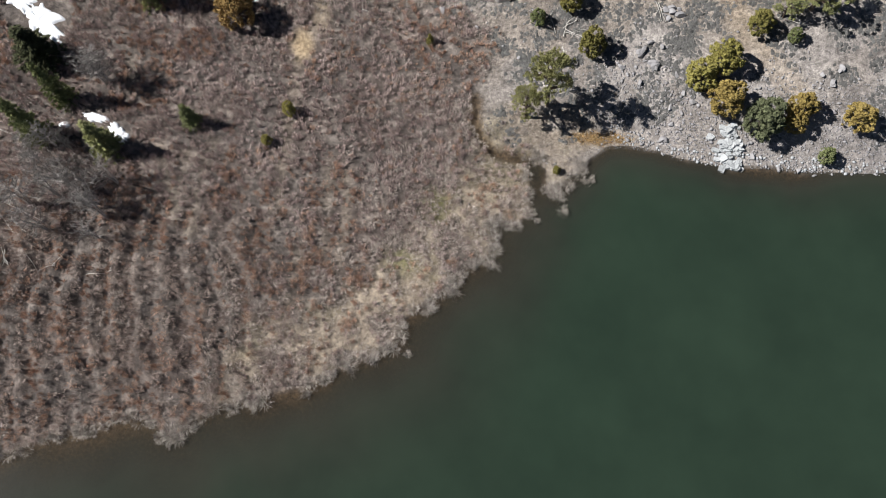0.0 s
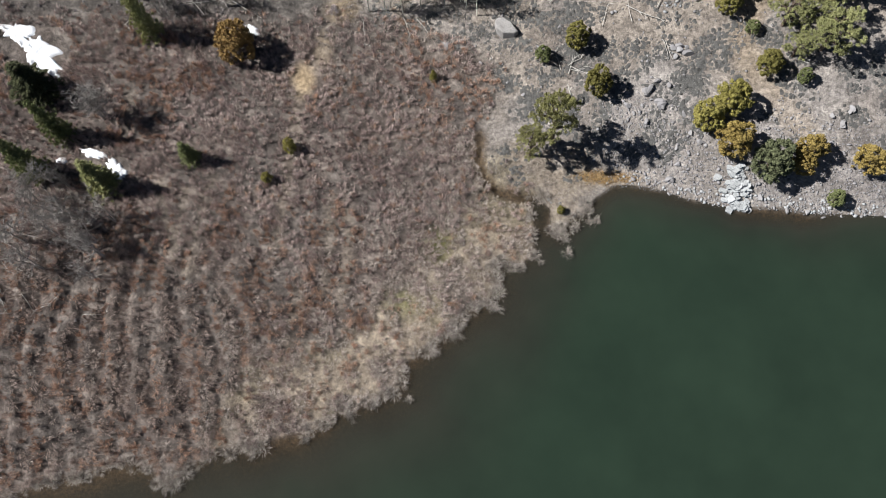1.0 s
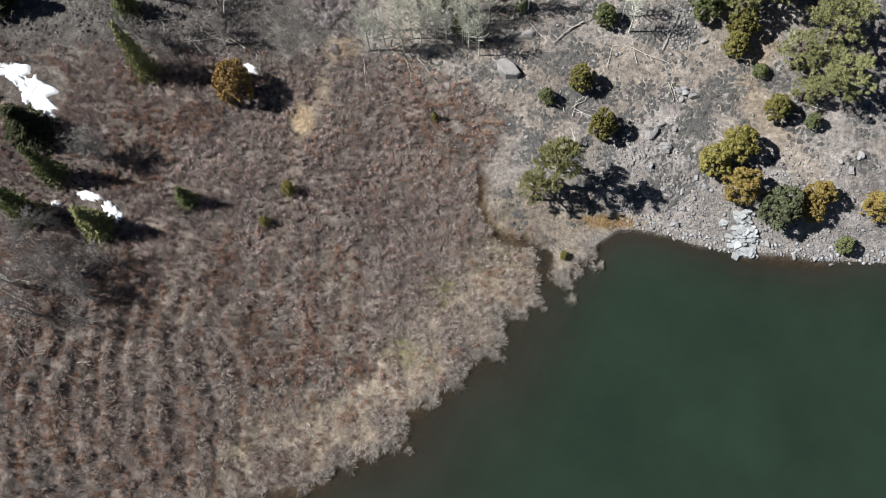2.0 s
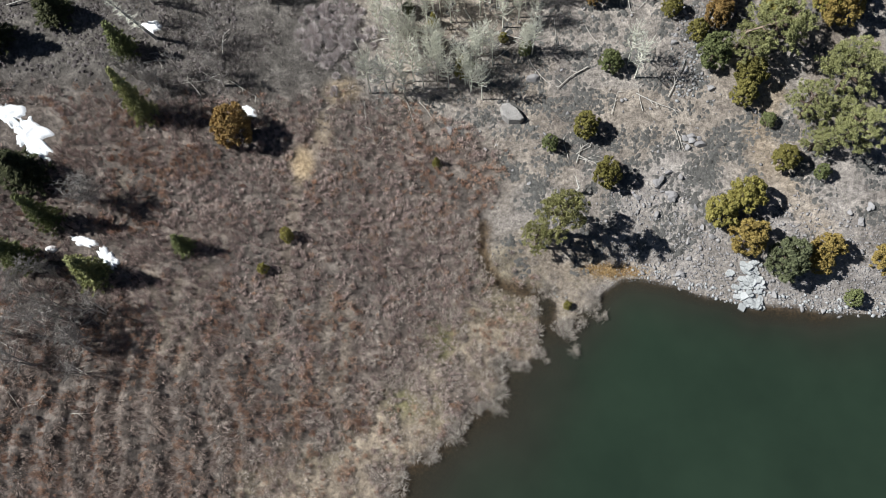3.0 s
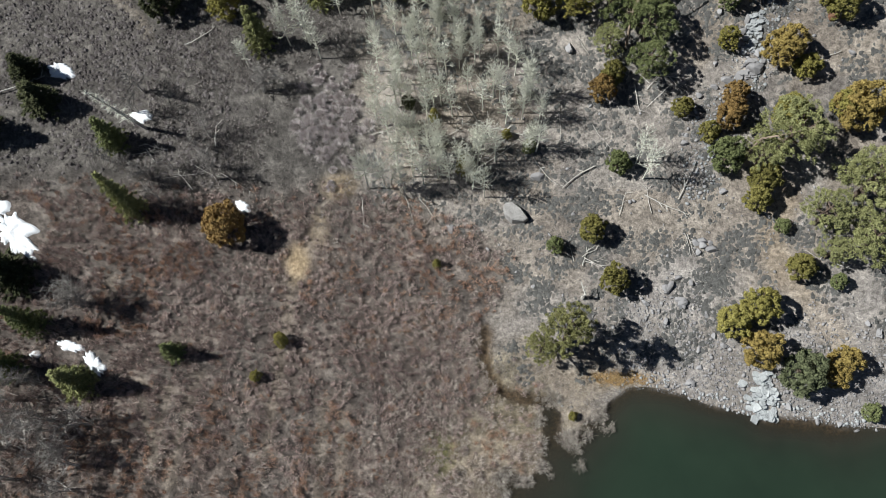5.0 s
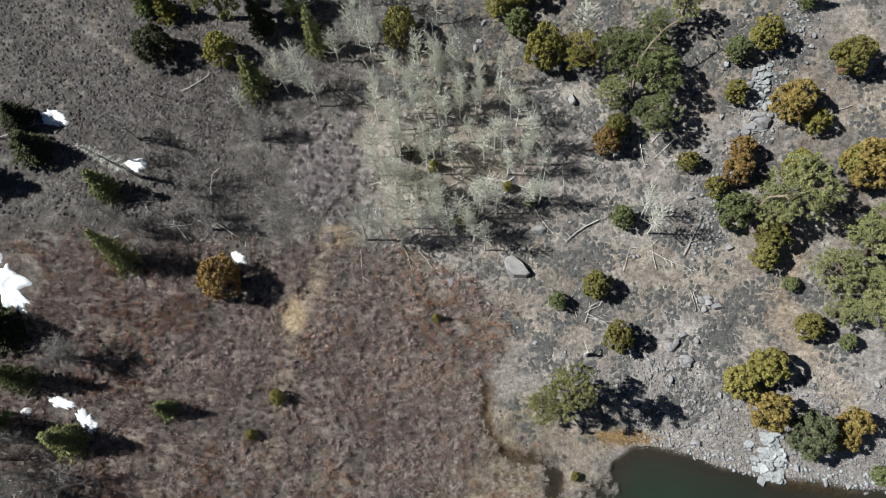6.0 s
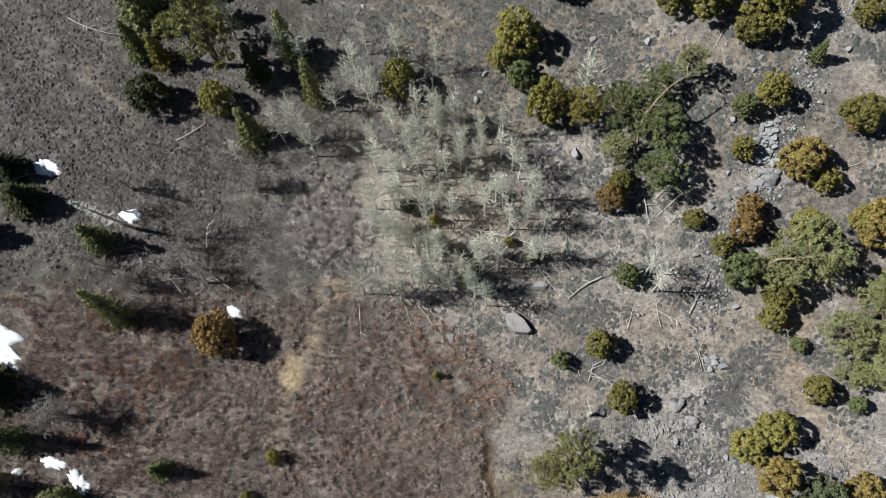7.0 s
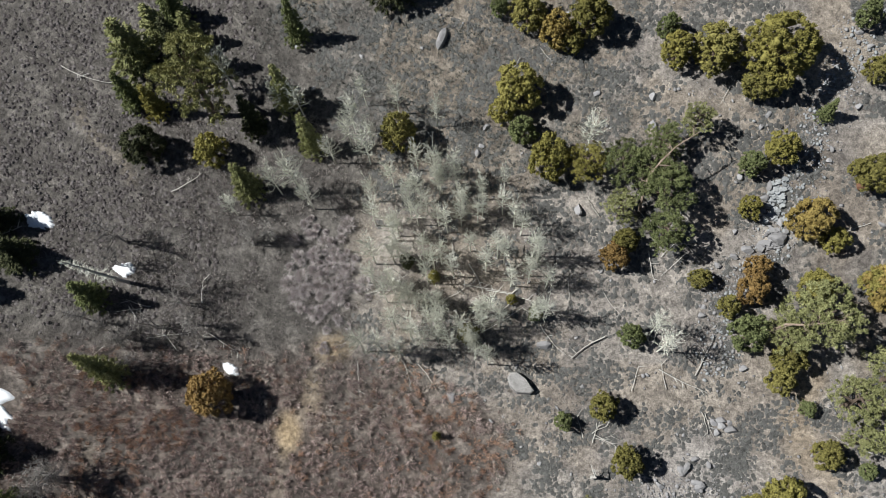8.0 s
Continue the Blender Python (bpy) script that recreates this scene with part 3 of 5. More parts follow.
def land_attributes(x, y):
    d, hill = shore_distance(x, y), hillness(x, y)
    trail = np.maximum.reduce([1 - smooth(0.2, 0.9, line_distance(x, y, t) + 0.9 * (rough(x, y, 1.6, 47) - 0.5)) for t in TRAILS])
    tan = np.exp(-(((x + 20.7) / 1.25) ** 2 + ((y - 50.2) / 2.0) ** 2) ** 2) + 0.6 * np.exp(-(((x + 16.6) / 2.0) ** 2 + ((y - 58.6) / 1.5) ** 2) ** 2) + 0.28 * np.exp(-(((x + 18.6) / 1.2) ** 2 + ((y - 54.0) / 2.2) ** 2) ** 2)
    beach = 0.8 * np.exp(-(((x - 13.5) / 3.4) ** 2 + ((y - 39.1) / 0.9) ** 2))
    path = 0.75 * (1 - smooth(0.6, 2.2, line_distance(x, y, [(34, 43), (31.5, 46), (28.5, 49.5), (27.5, 53), (29, 56)])))
    return {
        "hill": np.maximum(hill * (1 - 0.75 * smooth(70, 80, y) * smooth(14, 2, x)), 0.05 * smooth(60, 74, y) + 0.1 * smooth(-30, -42, x) * smooth(48, 60, y)),
        "straw": np.maximum.reduce([shore_grass(x, y), 0.12 * grove_floor(x, y), 0.5 * hill * smooth(0.47, 0.62, rough(x, y, 5, 39)) * smooth(42, 48, y), 0.34 * trail, path]),
        "duff": (1 - hill) * smooth(61, 54, y) * (0.6 + 0.4 * smooth(0.4, 0.6, rough(x, y, 3, 45))),
        "sand": np.maximum.reduce([tan, beach, 0.35 * path]),
        "gravel": 0.65 * smooth(7, 12, x) * smooth(15, 9, d) * smooth(0.3, 0.6, rough(x, y, 4, 43)) + 0.16 * hill * smooth(62, 50, y),
        "moss": 0.9 * np.exp(-(((x + 5) / 1.3) ** 2 + ((y - 31) / 1.8) ** 2)) + 0.6 * np.exp(-(((x + 8.7) / 1.6) ** 2 + ((y - 25) / 1.4) ** 2)) + 0.18 * shore_grass(x, y) * smooth(0.5, 0.65, rough(x, y, 4, 37)),
        "mud": np.maximum(1 - smooth(-0.6, 0.25, d), 0.9 * (1 - smooth(0.4, 1.0, line_distance(x, y, CREEK)))),
    }


def water_murk(x, y):
    d = -shore_distance(x, y) + 4 * (rough(x, y, 6, 41) - 0.5)
    deep = (0.6 + 1.0 * smooth(2, 20, x)) * np.maximum(d, 0) * (0.75 + 0.25 * smooth(-45, -5, x))
    return {"murk": 1 - np.exp(-deep / 3.0)}


ground = tagged(sheet("ground", lines(-64, 52, 0.5, 700), lines(-2, 104, 0.5, 700), height, EARTH, land_attributes), "brown marsh floor rising to a dry stony slope", "ground", kind="structure")
water = tagged(sheet("water", lines(-60, 50, 1.2, 700), lines(-10, 45, 1.2, 700), lambda x, y: 0 * x, WATER, water_murk), "dark green still lake water", "water", kind="structure")


# ---------------------------------------------------------------- brush, grass and stones too many to count
def clumps(name, places, stems, radius, tall, width, material, label, category, seed, lean=0.0, droop=0.25, fan=0.5, flow=None, plain=False, strewn=0.35):
    """Clumps of arching stalks thrown outwards from the clump's root: each a narrow blade bent at the middle, or, if plain, straight.
    flow: the way in which the stalks of a place are combed; strewn: how far apart they root, in radii."""
    rng = np.random.default_rng(seed)
    fx, fy = flow(places[0], places[1]) if flow else (0 * places[0], 0 * places[0])
    x, y, size, fx, fy = (np.repeat(v, stems) for v in (*places, fx, fy))
    n = len(x)
    c, out = rng.uniform(0, 2 * np.pi, n), np.sqrt(rng.uniform(0.02, 1, n))
    root_r, reach = strewn * radius * size * np.sqrt(rng.uniform(0, 1, n)), radius * size * out
    c2, c3 = c + rng.normal(0, fan, n), c + (rng.uniform(-3.1, 3.1, n) if strewn > 0.5 else 0)
    ox, oy = root_r * np.cos(c3), root_r * np.sin(c3)
    rx, ry = x + ox, y + oy
    if strewn > 0.5:
        x, y, reach = rx, ry, 0.8 * reach
    pull = size * rng.uniform(0.5, 1.3, n)
    tx, ty = x + reach * np.cos(c2) + (lean + fx) * pull, y + reach * np.sin(c2) + fy * pull
    tz = tall * size * (1.05 - droop * 2 * out**2) * rng.uniform(0.6, 1.15, n)
    base = np.repeat(height(places[0], places[1]), stems) - 0.05
    w = 1.2 * width * rng.uniform(0.6, 1.3, n)
    side = np.arctan2(ty - ry, tx - rx) + np.pi / 2 + rng.normal(0, 0.55, n)
    sx, sy = w * np.cos(side), w * np.sin(side)
    if plain:
        v = np.stack([np.stack([rx + sx, ry + sy, base], 1), np.stack([rx - sx, ry - sy, base], 1), np.stack([tx, ty, base + tz], 1)], 1).reshape(-1, 3)
        faces = np.arange(3 * n).reshape(-1, 3)
    else:
        kx, ky, kz = rx + (tx - rx) * 0.45, ry + (ty - ry) * 0.45, base + tz * 0.72
        v = np.stack([
            np.stack([rx, ry, base], 1), np.stack([kx + sx, ky + sy, kz], 1),
            np.stack([kx - sx, ky - sy, kz], 1), np.stack([tx, ty, base + tz], 1)], 1).reshape(-1, 3)
        k = np.arange(n) * 4
        faces = np.stack([np.stack([k, k + 1, k + 2], 1), np.stack([k + 2, k + 1, k + 3], 1)], 1).reshape(-1, 3)
    ob = new(name, mesh_of(name, v, faces, material))
    return tagged(ob, label, category, kind="stuff")


def scatter(seed, count, x0, x1, y0, y1, chance):
    """Places in a rectangle, kept with the given chance."""
    rng = np.random.default_rng(seed)
    x, y = rng.uniform(x0, x1, count), rng.uniform(y0, y1, count)
    keep = rng.random(count) < chance(x, y)
    x, y = x[keep], y[keep]
    return x, y, rng.uniform(0.55, 1.15, len(x)) * (0.65 + 0.7 * rough(x, y, 2.6, seed + 71))


def spaced(seed, step, x0, x1, y0, y1, chance):
    """Places about a step apart, as bushes stand that crowd one another."""
    rng = np.random.default_rng(seed)
    gx, gy = np.meshgrid(np.arange(x0, x1, step), np.arange(y0, y1, step * 0.87))
    gx[1::2] += step / 2
    x, y = gx.ravel() + rng.normal(0, 0.45 * step, gx.size), gy.ravel() + rng.normal(0, 0.45 * step, gx.size)
    keep = rng.random(len(x)) < chance(x, y)
    x, y = x[keep], y[keep]
    return x, y, rng.uniform(0.45, 1.25, len(x)) * (0.7 + 0.6 * rough(x, y, 5.0, seed + 71))


def marsh_rows(x, y):
    """The willows of the west stand in rows."""
    wave = 0.5 + 0.5 * np.cos(row_phase(x, y))
    return 1 - 0.55 * row_country(x, y) * (1 - smooth(0.05, 0.55, wave))


def row_flow(x, y):
    """Stalks fall away from the crest of their row, and with the slope of the shore."""
    p = row_phase(x, y)
    return 0.45 * np.sin(p) + 0.5 * (rough(x, y, 2.2, 87) - 0.5), -0.25 + 0.9 * (rough(x, y, 2.6, 89) - 0.5)


def marsh_flow(x, y):
    """Wind and snow have combed the marsh in slow swirls."""
    a = 9.0 * rough(x, y, 5.0, 91, 2)
    return 0.12 * np.cos(a) + 0.05, 0.12 * np.sin(a) + 0.05


def willow_chance(x, y):
    d = shore_distance(x, y)
    wild = smooth(60, 55, y + 4 * (rough(x, y, 6, 53) - 0.5))
    return (d > 0.15) * (1 - smooth(-1.5, 2.5, x - np.interp(y, [34, 37, 40, 44, 48, 52, 55, 58], [6, 5, -0.5, -2, 0.5, 0, -5, -11]) + 7.0 * (rough(x, y, 4.5, 3) - 0.5))) * wild * (1 - bare_ground(x, y)) * (1 - 0.5 * shore_grass(x, y)) * marsh_rows(x, y) * (0.35 + 0.85 * smooth(0.3, 0.58, rough(x, y, 1.7, 55)))


def rust_share(x, y):
    """Where the willows are rust brown: the western flanks of the rows, coloured as their sunlit side, and stands by
    the slope.
    """
    # Shifted towards the sun, so the colour carries the rows' lit and shaded sides.
    wave = 0.5 + 0.5 * np.cos(row_phase(x + 0.6, y))
    west = row_country(x, y) * smooth(0.25, 0.5, rough(x, y, 4.5, 93))
    stands = smooth(0.48, 0.60, rough(x, y, 5.5, 73)) + 1.2 * np.exp(-(((x + 3) / 6) ** 2 + ((y - 49) / 5) ** 2)) + 0.7 * np.exp(-(((x + 14) / 2) ** 2 + ((y - 30) / 7) ** 2))
    return np.clip(0.05 + 1.0 * west * smooth(0.5, 0.85, wave) + 0.9 * stands * smooth(0.3, 0.65, rough(x, y, 1.5, 75)), 0, 0.9)


def pale_share(x, y):
    """Paler, greyer willows towards the lake and in loose bands."""
    return np.clip(0.75 * smooth(22, 8, shore_distance(x, y) + 8 * (rough(x, y, 5, 95) - 0.5)) * smooth(-36, -22, x) + 0.3 * smooth(0.57, 0.66, rough(x, y, 7, 77)), 0, 0.85)


def brush_chance(x, y):
    return (1 - hillness(x, y)) * (1 - 0.9 * bare_ground(x, y)) * smooth(54, 59, y) * smooth(0.25, 0.5, rough(x, y, 3.5, 57)) * smooth(-14, -12, -np.abs(x + 27) + 28)


def sage_chance(x, y):
    d = shore_distance(x, y)
    return (d > 2.5) * hillness(x, y) * smooth(0.43, 0.51, rough(x, y, 4.0, 59) + 0.3 * smooth(66, 80, y) * smooth(20, 4, x) + 0.12 * np.exp(-(((x - 6) / 7) ** 2 + ((y - 66) / 9) ** 2))) * (1 - 0.6 * grove_floor(x, y)) * (1 - smooth(1.5, 0.5, line_distance(x, y, [(34, 43), (31.5, 46), (28.5, 49.5), (27.5, 53), (29, 56)])))


def edge_chance(x, y):
    d = shore_distance(x, y)
    ragged = 1.6 * (rough(x, y, 1.8, 67, 2) - 0.5)
    return (np.abs(d + 0.1 + ragged) < 0.45) * (d > -1.1) * (x < 11.5) * (0.1 + 0.25 * smooth(-30, -23, x)) * smooth(0.25, 0.55, rough(x, y, 1.1, 69))


MARSH = (-60, 6, 3, 60)
clumps("willow_thicket", spaced(1, 0.57, *MARSH, lambda x, y: 1.6 * willow_chance(x, y) * (1 - rust_share(x, y)) * (1 - 0.6 * pale_share(x, y)) * (1 - row_country(x, y))), 38, 0.44, 0.80, 0.0122, WILLOW, "dense leafless willow thicket, mauve-grey, on the marsh", "willow", 2, droop=0.3, flow=marsh_flow, strewn=0.6)
clumps("row_willows", spaced(43, 0.6, *MARSH, lambda x, y: 1.5 * willow_chance(x, y) * row_country(x, y) * (1 - rust_share(x, y))), 44, 0.60, 0.75, 0.0105, DUN_WILLOW, "long grey-brown willow stalks combed off low ridges", "willow", 44, droop=0.42, fan=0.4, flow=row_flow, strewn=0.45)
clumps("rust_willows", spaced(29, 0.6, *MARSH, lambda x, y: 1.4 * willow_chance(x, y) * rust_share(x, y)), 40, 0.46, 0.80, 0.0115, RUST_WILLOW, "rust-brown leafless willows in rows and stands", "willow", 30, droop=0.3, flow=marsh_flow, strewn=0.6)
clumps("pale_willows", spaced(31, 0.85, *MARSH, lambda x, y: 1.3 * willow_chance(x, y) * pale_share(x, y) * (1 - rust_share(x, y))), 80, 0.85, 0.75, 0.0105, PALE_WILLOW, "pale grey arching leafless willows near the lake", "willow", 32, lean=0.1, droop=0.40, fan=0.5, strewn=0.5)
clumps("orange_grass", scatter(33, 2500, 9.5, 18, 37, 41, lambda x, y: (shore_distance(x, y) > 0.2) * np.exp(-(((x - 13.5) / 3.0) ** 2 + ((y - 39.2) / 0.7) ** 2) ** 2)), 10, 0.3, 0.22, 0.02, ORANGE_GRASS, "orange-brown dead grass above the waterline", "grass", 34)
clumps("shore_willows", spaced(3, 0.62, -55, 12, 3, 38, lambda x, y: 9 * edge_chance(x, y)), 110, 0.95, 0.85, 0.0095, FANS, "pale fans of dead stalks along the water's edge", "reeds", 4, droop=0.42, fan=0.18)
clumps("dry_grass", scatter(5, 15000, -30, 14, 8, 46, lambda x, y: 0.9 * shore_grass(x, y) * (1 - bare_ground(x, y)) * (x < 13)), 26, 0.34, 0.26, 0.012, REED, "straw-coloured tussock grass on the marsh edge", "grass", 6, plain=True, flow=marsh_flow)
clumps("western_brush", scatter(7, 15000, -64, -8, 50, 104, brush_chance), 10, 0.42, 0.42, 0.0135, BRUSH, "low grey-brown leafless brush on the dry slope", "brush", 8, droop=0.35, plain=True)


def mounds(name, x, y, radius, lift, spokes, material, label, category, seed):
    """Small ragged mounds that crowd into mats."""
    rng = np.random.default_rng(seed)
    n = len(x)
    c = np.linspace(0, 2 * np.pi, spokes, endpoint=False)[None] + rng.uniform(0, 6.28, (n, 1)) + rng.normal(0, 0.2, (n, spokes))
    reach = radius[:, None] * rng.uniform(0.6, 1.3, (n, spokes))
    px, py = x[:, None] + reach * np.cos(c), y[:, None] + reach * np.sin(c)
    top = np.stack([x + rng.normal(0, 0.25, n) * radius, y + rng.normal(0, 0.25, n) * radius, height(x, y) + lift * radius * rng.uniform(0.6, 1.3, n)], -1)
    v = np.concatenate([np.stack([px, py, height(px, py) - 0.03], -1), top[:, None]], 1)
    k = np.arange(spokes)
    one = np.stack([k, (k + 1) % spokes, 0 * k + spokes], 1)
    faces = (one[None] + np.arange(n)[:, None, None] * (spokes + 1)).reshape(-1, 3)
    return tagged(new(name, mesh_of(name, v.reshape(-1, 3), faces, material)), label, category, kind="stuff")


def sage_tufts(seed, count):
    """Mats of sagebrush, their grey deepened as shade under the tufts, and the places of the tufts that stand on them.
    """
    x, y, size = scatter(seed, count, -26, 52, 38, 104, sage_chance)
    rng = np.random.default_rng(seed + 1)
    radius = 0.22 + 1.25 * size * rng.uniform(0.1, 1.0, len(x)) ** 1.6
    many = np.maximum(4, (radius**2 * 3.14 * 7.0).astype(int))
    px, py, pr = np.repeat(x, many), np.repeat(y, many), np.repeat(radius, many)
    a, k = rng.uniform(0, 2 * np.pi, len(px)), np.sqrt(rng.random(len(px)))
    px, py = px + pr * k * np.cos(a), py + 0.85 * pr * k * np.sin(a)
    mounds("sage_mats", px, py, rng.uniform(0.10, 0.33, len(px)), 0.42, 6, SAGE_MAT, "low dark grey sagebrush mats on stony soil, shade under tufts in their colour", "sagebrush", seed + 2)
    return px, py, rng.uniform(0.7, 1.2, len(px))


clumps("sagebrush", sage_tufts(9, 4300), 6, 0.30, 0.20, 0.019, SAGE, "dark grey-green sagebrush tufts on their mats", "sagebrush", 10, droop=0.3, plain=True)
clumps("northern_sage", scatter(35, 12500, -27, 14, 73, 103, lambda x, y: np.clip(hillness(x, y) + 0.3 * smooth(84, 90, y), 0, 1) * smooth(0.30, 0.48, rough(x, y, 3.5, 81))), 18, 0.36, 0.34, 0.021, SAGE, "dense dark sagebrush on the upper slope", "sagebrush", 36, droop=0.3, plain=True)
clumps("slope_shrubs", scatter(37, 4200, -38, -8, 54, 82, lambda x, y: (1 - hillness(x, y)) * smooth(53, 58, y) * smooth(0.35, 0.6, rough(x, y, 4.5, 79)) * 0.9), 18, 0.62, 0.6, 0.018, BRUSH, "brown leafless shrubs on the lower slope", "brush", 38, droop=0.3)
tx, ty, ts = scatter(27, 13000, -64, -20, 56, 104, lambda x, y: (0.35 + 0.65 * brush_chance(x, y)) * smooth(-24, -33, x + 6 * (rough(x, y, 6, 97) - 0.5)) * smooth(56, 64, y) * 0.8)
mounds("tussock_roots", tx, ty, 0.10 + 0.17 * ts, 0.8, 7, TUSSOCK, "dark woody cushions of low brush", "brush", 45)
clumps("brush_tussocks", (tx, ty, ts), 20, 0.34, 0.36, 0.017, TUSSOCK, "small round brown tussocks of low brush", "brush", 28, droop=0.3, plain=True)
clumps("slope_foot_scrub", scatter(39, 5200, -6, 13, 36, 60, lambda x, y: (shore_distance(x, y) > 0.8) * smooth(-0.1, 0.4, hillness(x, y)) * smooth(14, 7, x) * smooth(0.35, 0.55, rough(x, y, 2.2, 99)) * (1 - bare_ground(x, y))), 16, 0.30, 0.26, 0.013, BRUSH, "low grey-brown scrub where marsh meets the slope", "brush", 40, plain=True, strewn=0.8)
clumps("grove_grass", scatter(11, 3500, -18, 8, 52, 80, lambda x, y: 0.5 * grove_floor(x, y)), 12, 0.4, 0.3, 0.018, REED, "pale dead grass under the bare aspens", "grass", 12)
clumps("tall_thicket", spaced(17, 0.9, -24, -10, 57, 78, lambda x, y: 1.2 * np.exp(-(((x + 17.6) / 3.6) ** 2 + ((y - 65.5) / 5.4) ** 2) ** 1.5)), 260, 0.95, 1.1, 0.010, THICKET, "tall dense mauve-grey leafless thicket beside the aspens", "thicket", 18, droop=0.45, fan=0.5)
clumps("dry_tufts", scatter(19, 9000, -22, 52, 38, 104, lambda x, y: (shore_distance(x, y) > 1.5) * hillness(x, y) * 0.8 * smooth(0.3, 0.55, rough(x, y, 3.0, 63))), 7, 0.2, 0.17, 0.013, REED, "small tufts of dead grass on dry soil", "grass", 20, plain=True)


def stones(name, places, size_range, material, label, seed):
    """Loose stones, each a rough lump half sunk in the ground."""
    rng = np.random.default_rng(seed)
    x, y, _ = places
    n, base = len(x), np.array(OCTA if size_range[1] < 0.2 else ICO_VERTS, float)
    r = rng.uniform(0, 1, n) ** 3 * (size_range[1] - size_range[0]) + size_range[0]
    v = base[None] * rng.uniform(0.65, 1.15, (n, len(base), 1)) * (r[:, None] * rng.uniform([0.8, 0.6, 0.4], [1.4, 1.1, 0.75], (n, 3)))[:, None, :]
    c, s = np.cos(t := rng.uniform(0, 6.28, n))[:, None], np.sin(t)[:, None]
    v = np.stack([v[..., 0] * c - v[..., 1] * s, v[..., 0] * s + v[..., 1] * c, v[..., 2]], -1)
    v += np.stack([x, y, height(x, y) + 0.12 * r], 1)[:, None]
    faces = (np.array(OCTA_FACES if size_range[1] < 0.2 else ICO_FACES)[None] + np.arange(n)[:, None, None] * len(base)).reshape(-1, 3)
    return tagged(new(name, mesh_of(name, v.reshape(-1, 3), faces, material)), label, "stones", kind="stuff")


def scree_chance(x, y):
    d = shore_distance(x, y)
    gully = 1 - smooth(0.5, 3.0, line_distance(x, y, [(20.5, 58), (21.5, 63), (25, 67), (27, 72), (29, 78), (33, 86), (35, 92)]))
    bank = smooth(11, 15, x) * (1 - smooth(5, 11, d)) * 0.9
    return (d > -0.4) * hillness(x, y) * np.clip(np.maximum(bank, gully) + 0.12 * smooth(0.45, 0.7, rough(x, y, 5, 61)), 0, 1)


stones("scree", scatter(13, 16000, -10, 50, 34, 100, scree_chance), (0.05, 0.27), STONE, "loose grey stones on the bank and the gully", 14)
stones("bank_stones", scatter(23, 11000, 10, 48, 34, 49, scree_chance), (0.04, 0.19), STONE, "loose grey stones on the lake bank", 24)
stones("gully_stones", scatter(25, 9000, 17, 38, 55, 95, lambda x, y: scree_chance(x, y) ** 2), (0.05, 0.26), PALE_STONE, "pale stones in the dry gully", 26)
stones("gravel", scatter(21, 40000, -8, 50, 34, 100, lambda x, y: np.clip(2.2 * scree_chance(x, y), 0, 1) * 0.6), (0.05, 0.19), STONE, "small grey gravel strewn over the slope", 22)
stones("cobbles", scatter(15, 3200, 13, 50, 34, 41, lambda x, y: (np.abs(shore_distance(x, y) - 0.4) < 0.75) * rough(x, y, 1.5, 65)), (0.06, 0.26), PALE_STONE, "pale cobbles along the waterline", 16)


# ---------------------------------------------------------------- single things
PROTOTYPES = {}
RNG = random.Random(7)


def planted(key, make, x, y, size, label, category, group, name="tree"):
    """A thing with its parts at (x, y); the first of a kind is built, the others are copies of it."""
    where = Matrix.Translation((x, y, ground_at(x, y))) @ pose(0, 0, 0, 0, 0, RNG.uniform(0, 360))
    if key not in PROTOTYPES:
        thing = new(name)
        thing.empty_display_size = 0.1
        for piece in make():
            if isinstance(piece, list):
                made = part(piece[0], piece[1], thing)
                if piece[2]:
                    part(piece[2][0], piece[2][1], made)
            else:
                part(piece.name.split(".")[0], piece, thing)
        thing.matrix_basis = where @ Matrix.Diagonal((*size, 1))
        PROTOTYPES[key] = (thing, size)
    else:
        first, first_size = PROTOTYPES[key]
        thing = copy_thing(first, where @ Matrix.Diagonal((*(a / b for a, b in zip(size, first_size)), 1)))
    return tagged(thing, label, category, group)


HUES = {"green": "green", "dark": "very dark green", "yellow": "yellow-green", "olive": "olive-green", "bronze": "bronze-yellow", "grey": "grey-green", "light": "light green", "straw": "pale yellow-green", "rust": "rust-bronze"}


def juniper(x, y, r, h, hue):
    kind, fine = RNG.randrange(3), 0.62 if r > 2.6 else 1.0
    planted(("juniper", hue, kind, fine), lambda: juniper_meshes(random.Random(100 + kind), LEAVES[hue], fine), x, y, (r, r * RNG.uniform(0.9, 1.05), h),
            f"{HUES[hue]} dense bushy juniper on dry ground", "juniper", "junipers", name="juniper")


def spruce(x, y, r, h, hue):
    kind = RNG.randrange(3)
    planted(("spruce", hue, kind), lambda: spruce_meshes(random.Random(200 + kind), LEAVES[hue]), x, y, (r, r, h),
            f"{HUES[hue]} pointed spruce with drooping boughs", "spruce", "spruces", name="spruce")


def pine(x, y, r, h, hue):
    kind = RNG.randrange(3)
    planted(("pine", hue, kind), lambda: pine_meshes(random.Random(300 + kind), LEAVES[hue]), x, y, (r, r, h),
            f"{HUES[hue]} tall pine with an open clumped crown", "pine", "pines", name="pine")


def aspen(x, y, r, h):
    kind = RNG.randrange(5)
    planted(("aspen", kind), lambda: bare_tree(random.Random(400 + kind), ASPENWOOD, 1, 0.3, 28, 7, 0.34, 0.05, 0.5, 0.9, 0.0095), x, y, (r, r, h),
            "pale leafless aspen with fine spreading twigs", "aspen", "bare aspens", "aspen")


